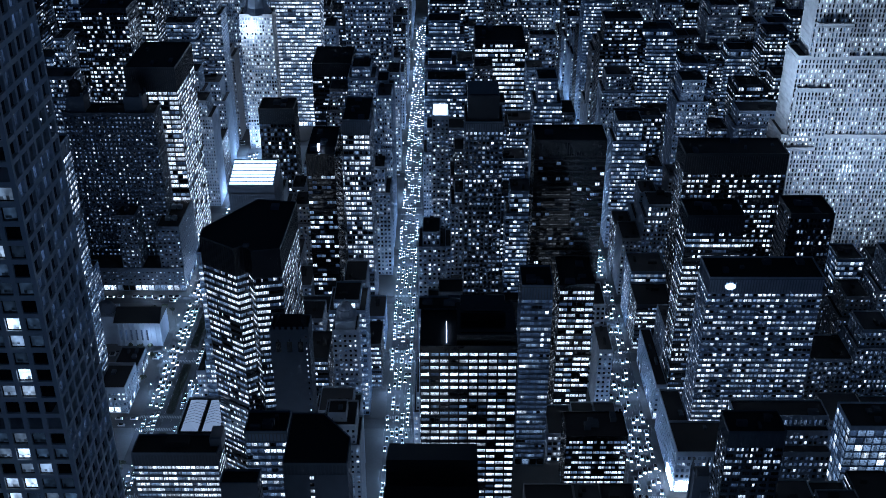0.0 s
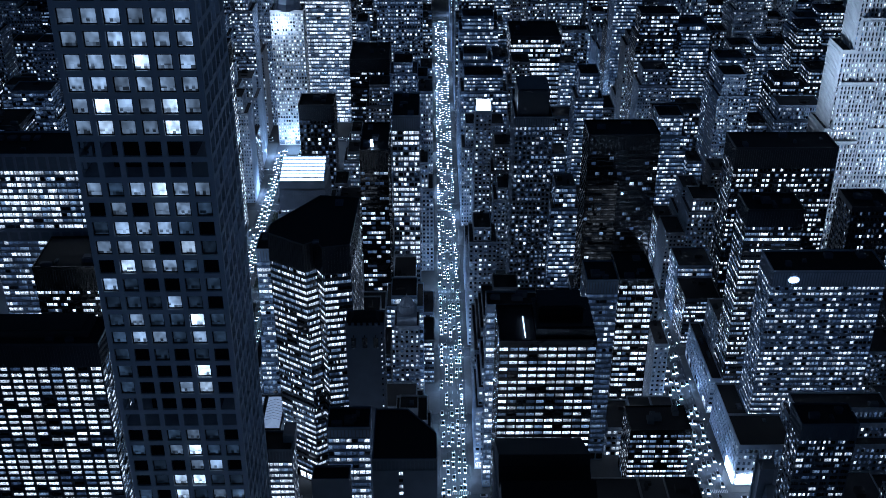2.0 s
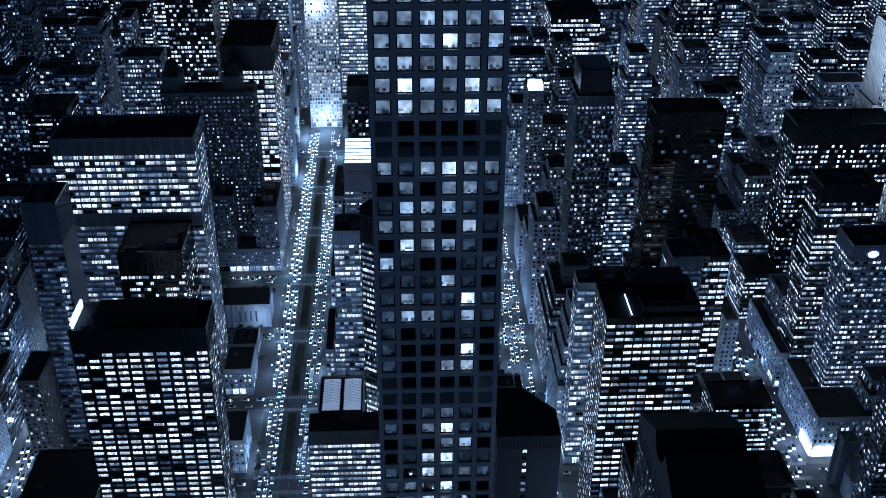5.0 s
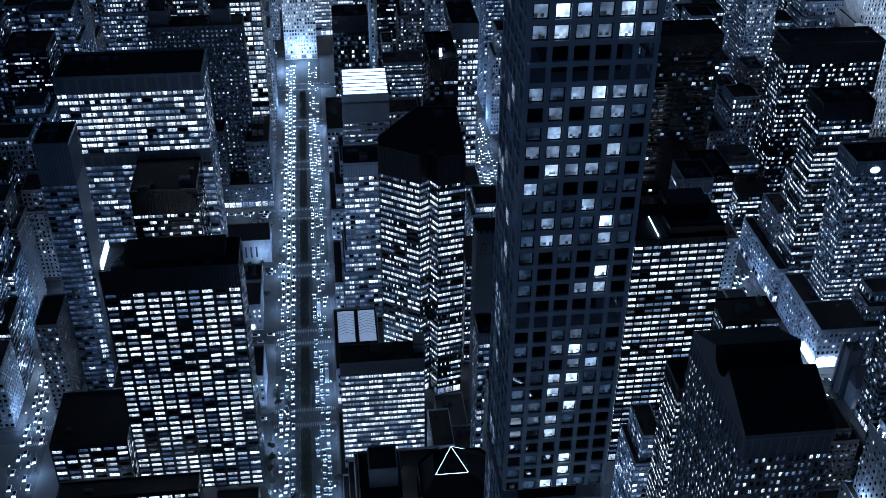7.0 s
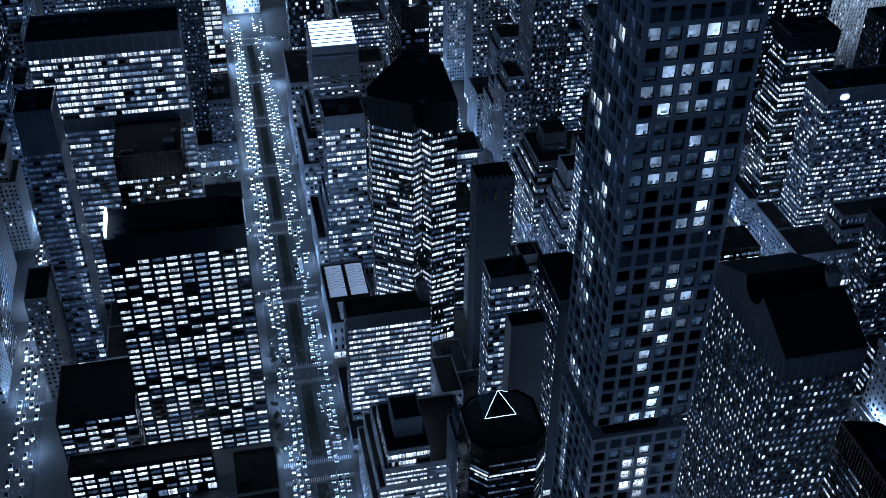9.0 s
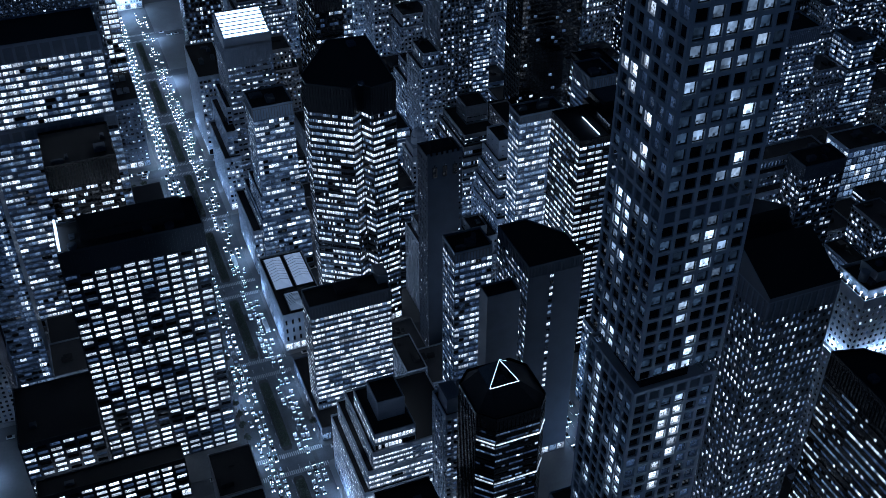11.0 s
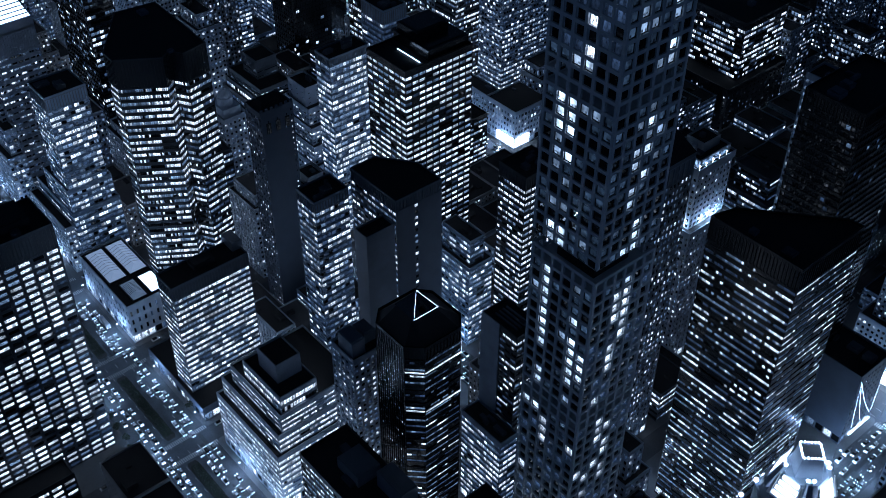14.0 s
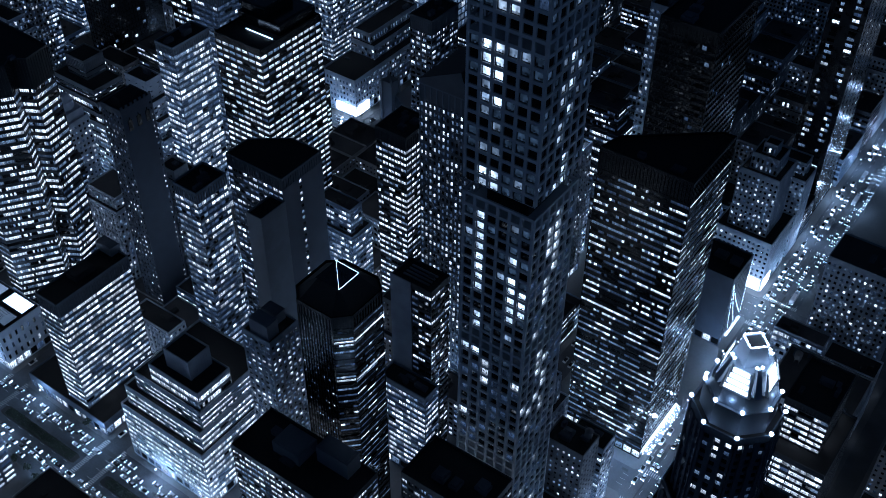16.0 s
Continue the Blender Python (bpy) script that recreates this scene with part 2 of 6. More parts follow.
# ---- mesh helpers ----
class Soup:
    """Boxes and quads gathered into one mesh."""

    def __init__(self):
        self.v, self.f, self.m, self.uv = [], [], [], []

    def quad(self, a, b, c, d, mat=0):
        i = len(self.v)
        self.v += [a, b, c, d]
        self.f.append((i, i + 1, i + 2, i + 3))
        self.m.append(mat)
        self.uv += [(0, 0), (1, 0), (1, 1), (0, 1)]

    def poly(self, pts, mat=0):
        i = len(self.v)
        self.v += pts
        self.f.append(tuple(range(i, i + len(pts))))
        self.m.append(mat)
        self.uv += [(0, 0)] * len(pts)

    def hexa(self, p, mat=0):
        """Eight corners: four below, four above, both counter-clockwise from above."""
        a, b, c, d, e, f, g, h = p
        self.quad(d, c, b, a, mat)
        self.quad(e, f, g, h, mat)
        self.quad(a, b, f, e, mat)
        self.quad(b, c, g, f, mat)
        self.quad(c, d, h, g, mat)
        self.quad(d, a, e, h, mat)

    def box(self, x0, x1, y0, y1, z0, z1, mat=0):
        self.hexa([(x0, y0, z0), (x1, y0, z0), (x1, y1, z0), (x0, y1, z0), (x0, y0, z1), (x1, y0, z1), (x1, y1, z1), (x0, y1, z1)], mat)

    def along(self, o, u, n, a, b, d0, d1, z0, z1, mat=0):
        """A box on a face: from a to b along u, from d0 to d1 out along n, from z0 to z1."""
        def at(s, d, z):
            return (o[0] + u[0] * s + n[0] * d, o[1] + u[1] * s + n[1] * d, z)
        self.hexa([at(a, d1, z0), at(b, d1, z0), at(b, d0, z0), at(a, d0, z0), at(a, d1, z1), at(b, d1, z1), at(b, d0, z1), at(a, d0, z1)], mat)

    def pier(self, o, u, n, a, b, d0, d1, z0, z1, mat=0):
        """An upright strip that stands against a wall: front and both flanks."""
        def at(s, d, z):
            return (o[0] + u[0] * s + n[0] * d, o[1] + u[1] * s + n[1] * d, z)
        self.quad(at(a, d1, z0), at(b, d1, z0), at(b, d1, z1), at(a, d1, z1), mat)
        self.quad(at(b, d1, z0), at(b, d0, z0), at(b, d0, z1), at(b, d1, z1), mat)
        self.quad(at(a, d0, z0), at(a, d1, z0), at(a, d1, z1), at(a, d0, z1), mat)

    def ledge(self, o, u, n, a, b, d0, d1, z0, z1, mat=0, soffit=True):
        """A level strip that runs along a wall between two piers: front, top and underside."""
        def at(s, d, z):
            return (o[0] + u[0] * s + n[0] * d, o[1] + u[1] * s + n[1] * d, z)
        self.quad(at(a, d1, z0), at(b, d1, z0), at(b, d1, z1), at(a, d1, z1), mat)
        self.quad(at(a, d1, z1), at(b, d1, z1), at(b, d0, z1), at(a, d0, z1), mat)
        if soffit:
            self.quad(at(a, d0, z0), at(b, d0, z0), at(b, d1, z0), at(a, d1, z0), mat)

    def prism(self, foot, z0, z1, mat=0, cap=True):
        n = len(foot)
        for i in range(n):
            (ax, ay), (bx, by) = foot[i], foot[(i + 1) % n]
            self.quad((ax, ay, z0), (bx, by, z0), (bx, by, z1), (ax, ay, z1), mat)
        if cap:
            self.poly([(x, y, z1) for x, y in foot], mat)
            self.poly([(x, y, z0) for x, y in reversed(foot)], mat)

    def cylinder(self, x, y, r, z0, z1, n=10, mat=0, r1=None):
        r1 = r if r1 is None else r1
        lo = [(x + r * math.cos(2 * math.pi * k / n), y + r * math.sin(2 * math.pi * k / n)) for k in range(n)]
        hi = [(x + r1 * math.cos(2 * math.pi * k / n), y + r1 * math.sin(2 * math.pi * k / n)) for k in range(n)]
        for k in range(n):
            j = (k + 1) % n
            self.quad((*lo[k], z0), (*lo[j], z0), (*hi[j], z1), (*hi[k], z1), mat)
        self.poly([(*p, z1) for p in hi], mat)
        self.poly([(*p, z0) for p in reversed(lo)], mat)

    def dome(self, x, y, r, z, n=12, rings=5, mat=0):
        """A closed half sphere as one shell."""
        base = len(self.v)
        for k in range(rings):
            a = math.pi / 2 * k / rings
            self.v += [(x + r * math.cos(a) * math.cos(2 * math.pi * q / n), y + r * math.cos(a) * math.sin(2 * math.pi * q / n), z + r * math.sin(a)) for q in range(n)]
        self.v.append((x, y, z + r))
        for k in range(rings):
            for q in range(n):
                j = (q + 1) % n
                if k == rings - 1:
                    f = (base + k * n + q, base + k * n + j, base + rings * n)
                else:
                    f = (base + k * n + q, base + k * n + j, base + (k + 1) * n + j, base + (k + 1) * n + q)
                self.f.append(f)
                self.m.append(mat)
                self.uv += [(0, 0)] * len(f)

    def mesh(self, name, mats):
        me = bpy.data.meshes.new(name)
        me.from_pydata(self.v, [], self.f)
        for m in mats:
            me.materials.append(m)
        me.polygons.foreach_set("material_index", self.m)
        layer = me.uv_layers.new(name="UVMap")
        layer.data.foreach_set("uv", np.array(self.uv, dtype=np.float32).ravel())
        me.update()
        return me


def part(name, soup, mats, parent, label="", kind="", at=(0, 0, 0)):
    """One mesh object under a thing or under a part."""
    if not soup.f:
        return None
    ob = new(name, soup.mesh(name, mats if isinstance(mats, (list, tuple)) else [mats]))
    ob.parent = parent
    ob.location = at
    return tagged(ob, label=label, kind=kind)


def thing(name, x, y, z, label, category, group=""):
    ob = new(name)
    ob.empty_display_size = 2.0
    ob.location = (x, y, z)
    return tagged(ob, label=label, category=category, group=group)


def rect(x0, x1, y0, y1):
    return [(x0, y0), (x1, y0), (x1, y1), (x0, y1)]


# ---- facades ----
class Style:
    """How a facade is divided: storey height, bay width, pier width, spandrel height, panes in a bay, how much is lit and how brightly."""

    def __init__(self, wall, storey=3.8, bay=3.0, pier=0.9, span=1.5, panes=1, lit=0.4, floors=0.3, hot=0.5, dim=0.2, recess=0.35, rib=0.0, only=None):
        self.wall, self.storey, self.bay, self.pier, self.span, self.panes = wall, storey, bay, pier, span + 0.22, panes
        self.lit, self.floors, self.hot, self.dim, self.recess, self.rib, self.only = lit, floors, hot, dim, recess, rib, only


def level(rng, s, lift):
    p = min(0.97, max(0.0, s.lit + lift))
    if rng.random() < p:
        return 3 if rng.random() < s.hot else 2
    return 1 if rng.random() < s.dim else 0


def window_mesh(cache, w, h, lev):
    """A window of its own: a pane set back in a thin frame."""
    key = (round(w, 2), round(h, 2), lev)
    if key not in cache:
        s = Soup()
        f, d = 0.07, 0.08
        s.quad((-w / 2 + f, 0, f), (w / 2 - f, 0, f), (w / 2 - f, 0, h - f), (-w / 2 + f, 0, h - f), 0)
        for a, b, c, e in ((-w / 2, w / 2, 0, f), (-w / 2, w / 2, h - f, h), (-w / 2, -w / 2 + f, f, h - f), (w / 2 - f, w / 2, f, h - f)):
            s.quad((a, -d, c), (b, -d, c), (b, -d, e), (a, -d, e), 1)
        s.quad((-w / 2, -d, f), (w / 2, -d, f), (w / 2, 0, f), (-w / 2, 0, f), 1)
        cache[key] = s.mesh("window", [WINDOWS[lev], M_DARK])
    return cache[key]


def facade(wall, panes, foot, z0, z1, style, rng, faces=None, singles=None, sides=None, soffit=True):
    """Piers, spandrels and panes on each side of a footprint, from z0 to z1."""
    n = len(foot)
    s = style
    storeys = max(1, int(round((z1 - z0) / s.storey)))
    sh = (z1 - z0) / storeys
    lifts = [rng.choice((0, 0, 0, s.floors, -s.floors, s.floors * 0.5)) for _ in range(storeys)]
    r = s.recess
    for i in range(n):
        if faces is not None and i not in faces:
            continue
        s = (sides or {}).get(i, style)
        a, b = Vector(foot[i]), Vector(foot[(i + 1) % n])
        wd = (b - a).length
        u = (b - a) / wd
        nn = Vector((u.y, -u.x))
        bays = max(1, int(round(wd / s.bay)))
        bw = wd / bays
        for k in range(bays + 1):
            lo, hi = max(0.03, k * bw - s.pier / 2), min(wd - 0.03, k * bw + s.pier / 2)
            wall.pier(a, u, nn, lo, hi, -r, s.rib, z0, z1)
        for k in range(storeys + 1):
            lo = z0 + k * sh - (s.span * 0.5 if k else 0)
            hi = min(z1, z0 + k * sh + s.span * 0.5)
            if hi - lo > 0.05:
                wall.ledge(a, u, nn, 0.03, wd - 0.03, -r, -0.04, lo, hi, 0, soffit)
        for k in range(storeys):
            za, zb = z0 + k * sh + s.span * 0.5, z0 + (k + 1) * sh - s.span * 0.5
            for q in range(bays):
                lo, hi = q * bw + s.pier / 2, (q + 1) * bw - s.pier / 2
                if s.only is not None and q not in s.only:
                    if k == 0:
                        wall.along(a, u, nn, lo - 0.01, hi + 0.01, -r, s.rib - 0.01, z0, z1)
                    continue
                pw = (hi - lo) / s.panes
                base = level(rng, s, lifts[k])
                for p in range(s.panes):
                    lev = base if (s.panes == 1 or rng.random() < 0.75) else level(rng, s, lifts[k])
                    c, d = lo + p * pw + 0.04, lo + (p + 1) * pw - 0.04
                    if singles is not None:
                        singles.append((za, a, u, nn, (c + d) / 2, d - c, zb - za, lev, r))
                    else:
                        pane(panes, a, u, nn, c, d, za, zb, lev, r)


def pane(panes, a, u, nn, c, d, za, zb, lev, r):
    o = a - nn * (r - 0.05)
    panes.quad((o.x + u.x * c, o.y + u.y * c, za), (o.x + u.x * d, o.y + u.y * d, za),
               (o.x + u.x * d, o.y + u.y * d, zb), (o.x + u.x * c, o.y + u.y * c, zb), lev)


def inset(foot, d):
    """A footprint moved in by d on every side (convex corners)."""
    n = len(foot)
    out = []
    for i in range(n):
        p, a, b = Vector(foot[i]), Vector(foot[i - 1]), Vector(foot[(i + 1) % n])
        u, v = (p - a).normalized(), (b - p).normalized()
        n1, n2 = Vector((-u.y, u.x)), Vector((-v.y, v.x))
        k = (n1 + n2) / max(0.5, 1 + n1.dot(n2))
        q = p + k * d
        out.append((q.x, q.y))
    return out


WINDOW_CACHE = {}


def roof_top(wall, decks, units, foot, z, rng, parapet=1.2, clutter=4, tank=0.0):
    """Deck, parapet and what stands on it."""
    inner = inset(foot, 0.5)
    n = len(foot)
    for i in range(n):
        j = (i + 1) % n
        a, b, c, d = foot[i], foot[j], inner[j], inner[i]
        wall.hexa([(*a, z), (*b, z), (*c, z), (*d, z), (*a, z + parapet), (*b, z + parapet), (*c, z + parapet), (*d, z + parapet)], 0)
    deck = Soup()
    deck.poly([(x, y, z + 0.05) for x, y in inner], 0)
    decks.append(deck)
    xs, ys = [p[0] for p in foot], [p[1] for p in foot]
    x0, x1, y0, y1 = min(xs) + 2, max(xs) - 2, min(ys) + 2, max(ys) - 2
    if x1 - x0 < 3 or y1 - y0 < 3:
        return
    for _ in range(clutter):
        w, d, h = rng.uniform(1.5, min(7, (x1 - x0) * 0.4)), rng.uniform(1.5, min(7, (y1 - y0) * 0.4)), rng.uniform(0.8, 3.2)
        cx, cy = rng.uniform(x0, x1 - w), rng.uniform(y0, y1 - d)
        units.append(("box", cx, cx + w, cy, cy + d, z + 0.05, z + h))
    if rng.random() < tank:
        units.append(("tank", rng.uniform(x0, x1), rng.uniform(y0, y1), z + 0.05))


def build(name, label, tiers, style, seed, category="building", near=0, group="", cap=None, clutter=4, tank=0.0, roof_mat=None, faces=None, parapet=1.2, base=6.0, sides=None, fins=1.6):
    """A building of stacked tiers (footprint, bottom, top, style or None, blank band at the top)."""
    rng = random.Random(seed)
    f0 = tiers[0][0]
    cx, cy = sum(p[0] for p in f0) / len(f0), sum(p[1] for p in f0) / len(f0)
    root = thing(name, cx, cy, 0, label, category, group)
    shift = (-cx, -cy, 0)
    wall, grid, panes, louvre = Soup(), Soup(), Soup(), Soup()
    decks = []
    units, singles = [], ([] if near else None)
    for k, tier in enumerate(tiers):
        foot, z0, z1 = tier[0], tier[1], tier[2]
        s = tier[3] if len(tier) > 3 and tier[3] else style
        blank = tier[4] if len(tier) > 4 else 1.5
        core = inset(foot, s.recess)
        wall.prism(core, z0, z1, 0)
        top = z1 - blank
        lo = z0
        if k == 0 and z0 == 0 and base:
            lo = base
            facade(grid, panes, foot, 0.15, base, SHOP, rng, faces)
        facade(grid, panes, foot, lo, top, s, rng, faces, singles, sides)
        if blank > 2.5:
            for i in range(len(foot)):
                a, b = Vector(foot[i]), Vector(foot[(i + 1) % len(foot)])
                wd = (b - a).length
                u = (b - a) / wd
                nn = Vector((u.y, -u.x))
                count = max(2, int(wd / fins))
                for q in range(count + 1):
                    c = min(wd - 0.3, max(0.3, q * wd / count))
                    louvre.pier(a, u, nn, c - fins * 0.13, c + fins * 0.13, -s.recess, 0.02, top, z1 - 0.6)
                louvre.along(a, u, nn, 0.05, wd - 0.05, -s.recess, 0.0, z1 - 0.6, z1)
        elif blank > 0:
            for i in range(len(foot)):
                a, b = Vector(foot[i]), Vector(foot[(i + 1) % len(foot)])
                u = (b - a).normalized()
                grid.along(a, u, Vector((u.y, -u.x)), 0.03, (b - a).length - 0.03, -s.recess, 0.0, top, z1)
        last = k == len(tiers) - 1
        roof_top(grid, decks, units, foot, z1, rng, parapet, clutter if last else 1, tank if last else 0)
    part("wall", wall, style.wall, root, at=shift)
    part("facade_grid", grid, style.wall, root, "piers and spandrels between the windows", "stuff", at=shift)
    part("louvre_band", louvre, [style.wall if style.wall in (M_DARK, M_BLACK, M_SLATE, M_PALE, M_WHITE) else M_GREY], root, "upright louvre blades below the roof", "stuff", at=shift)
    top_roof = None
    for deck in decks:
        top_roof = part("roof", deck, roof_mat or M_ROOF, root, at=shift)
    for u in units:
        s = Soup()
        if u[0] == "box":
            w, d = u[2] - u[1], u[4] - u[3]
            s.box(u[1], u[2], u[3], u[4], u[5], u[6])
            s.box(u[1] + w * 0.15, u[2] - w * 0.15, u[3] + d * 0.15, u[4] - d * 0.15, u[6], u[6] + 0.35)
            part("roof_unit", s, M_MECH, top_roof)
        else:
            x, y, z = u[1:]
            for ax, ay in ((-1.1, -1.1), (1.1, -1.1), (1.1, 1.1), (-1.1, 1.1)):
                s.box(x + ax - 0.12, x + ax + 0.12, y + ay - 0.12, y + ay + 0.12, z, z + 3)
            s.cylinder(x, y, 1.9, z + 3, z + 6.4, 12)
            s.cylinder(x, y, 2.0, z + 6.4, z + 7.6, 12, 0, 0.1)
            part("water_tank", s, M_BRICK, top_roof, "wooden water tank on steel legs")
    if near:
        singles.sort(key=lambda q: -q[0] - (2.0 if (q[3].y < -0.5 or q[3].x < -0.5) else -60))
        near = int(near * 0.45)
        for za, a, u, nn, c, w, h, lev, r in singles[:near]:
            ob = new("window", window_mesh(WINDOW_CACHE, w, h, lev))
            o = a + u * c - nn * (r - 0.05)
            ob.parent = root
            ob.matrix_basis = Matrix.Translation((o.x - cx, o.y - cy, za)) @ Matrix.Rotation(math.atan2(u.y, u.x), 4, "Z")
        for za, a, u, nn, c, w, h, lev, r in singles[near:]:
            pane(panes, a, u, nn, c - w / 2, c + w / 2, za, za + h, lev, r)
    part("glazing", panes, WINDOWS, root, "lit and dark window panes", "stuff", at=shift)
    return root


SHOP = Style(M_GREY, 5.8, 5.0, 0.7, 1.2, 1, lit=0.75, hot=0.65)
S_OFFICE = Style(M_GREY, 3.9, 3.0, 0.8, 1.5, lit=0.5)
S_SEAGRAM = Style(M_DARK, 3.65, 6.6, 1.5, 1.45, 1, lit=0.62, floors=0.25, hot=0.85, dim=0.45)
S_MASON = Style(M_STONE, 3.6, 3.1, 1.6, 1.7, lit=0.3, hot=0.5, dim=0.2)
S_BRICK = Style(M_BRICK, 3.4, 3.0, 1.6, 1.6, lit=0.28, hot=0.45, dim=0.2)
S_RIBBON = Style(M_DARK, 3.8, 9.0, 0.15, 1.7, 6, lit=0.55, floors=0.45, hot=0.7, dim=0.3)
S_LEVER = Style(M_SLATE, 3.7, 7.42, 0.14, 1.45, 3, lit=0.95, floors=0.1, hot=0.72, dim=0.9)
S_GLASS = Style(M_BLUE, 3.8, 3.0, 0.2, 1.4, 1, lit=0.6, floors=0.35, hot=0.5, dim=0.7)
S_BLACK = Style(M_BLACK, 3.8, 3.0, 0.2, 1.4, 1, lit=0.035, floors=0.03, hot=0.4, dim=0.02)
S_BLANK = Style(M_GREY, 3.8, 6.0, 4.6, 2.6, 1, lit=0.2)
S_FINS = Style(M_STONE, 3.7, 3.0, 1.2, 1.4, 1, lit=0.3, hot=0.4, recess=0.5, rib=0.25)

# ---- ground ----
STREETS = [21 + 78 * k for k in range(26)]
AVENUES = [(-960, 11), (-735, 11), (-520, 11), (-341, 8), (-184, 18), (-30.5, 8.6), (123, 10.5), (403, 11), (680, 11), (955, 11)]


def street_half(y):
    return 10.5 if abs(y - 177) < 1 else 5.5


s = Soup()
s.quad((-6000, -3000, 0), (6000, -3000, 0), (6000, 9000, 0), (-6000, 9000, 0))
ground = new("ground", s.mesh("ground", [M_ROAD]))
tagged(ground, "dark asphalt streets of the city grid at night", "road", kind="structure")
BLOCKS = []
for i in range(len(AVENUES) - 1):
    for j in range(len(STREETS) - 1):
        (xa, ha), (xb, hb) = AVENUES[i], AVENUES[i + 1]
        BLOCKS.append((xa + ha, xb - hb, STREETS[j] + street_half(STREETS[j]), STREETS[j + 1] - street_half(STREETS[j + 1])))
for k, (xa, xb, ya, yb) in enumerate(BLOCKS):
    if abs((xa + xb) / 2 - 50) > 330 + ya * 0.45 or ya > 1650:
        continue
    s = Soup()
    c = 2.0
    foot = [(xa + c, ya), (xb - c, ya), (xb, ya + c), (xb, yb - c), (xb - c, yb), (xa + c, yb), (xa, yb - c), (xa, ya + c)]
    s.prism(foot, 0.004, 0.16)
    ob = new("pavement", s.mesh("pavement", [M_PAVE]))
    tagged(ob, "grey concrete pavement of a city block with kerbs", "pavement", kind="structure")

# ---- the tall concrete grid tower ----
TX0, TX1, TY0, TY1 = -118.5, -90.2, 204.5, 232.8
T_STOREY, T_WIN, T_BAY = 4.655, 3.42, 4.55
T_TOP0 = 358.5
SLOT = (219.9, 225.6)


# storeys counted down from the dark plant floors: the bays with a brightly lit room
BRIGHT_SOUTH = {-3: "3", -1: "14", 0: "14", 3: "3", 6: "4", 7: "1", 10: "4", 13: "4", 14: "4", 18: "3", 20: "23", 21: "2", 22: "3", 23: "2", 24: "2", 26: "3", 27: "3", 28: "23",
                31: "3", 32: "23", 33: "23", 34: "3", 35: "3", 37: "2", 38: "2", 39: "2", 42: "1", 45: "2", 46: "23", 48: "3", 50: "2"}
BRIGHT_WEST = {8: "2", 11: "3", 14: "23", 17: "12", 18: "12", 19: "12", 21: "2", 27: "12", 28: "12", 31: "1", 32: "1", 33: "1", 34: "14", 35: "1", 36: "14", 37: "145", 38: "145",
               39: "45", 40: "4", 41: "1", 42: "1", 45: "01", 46: "2"}


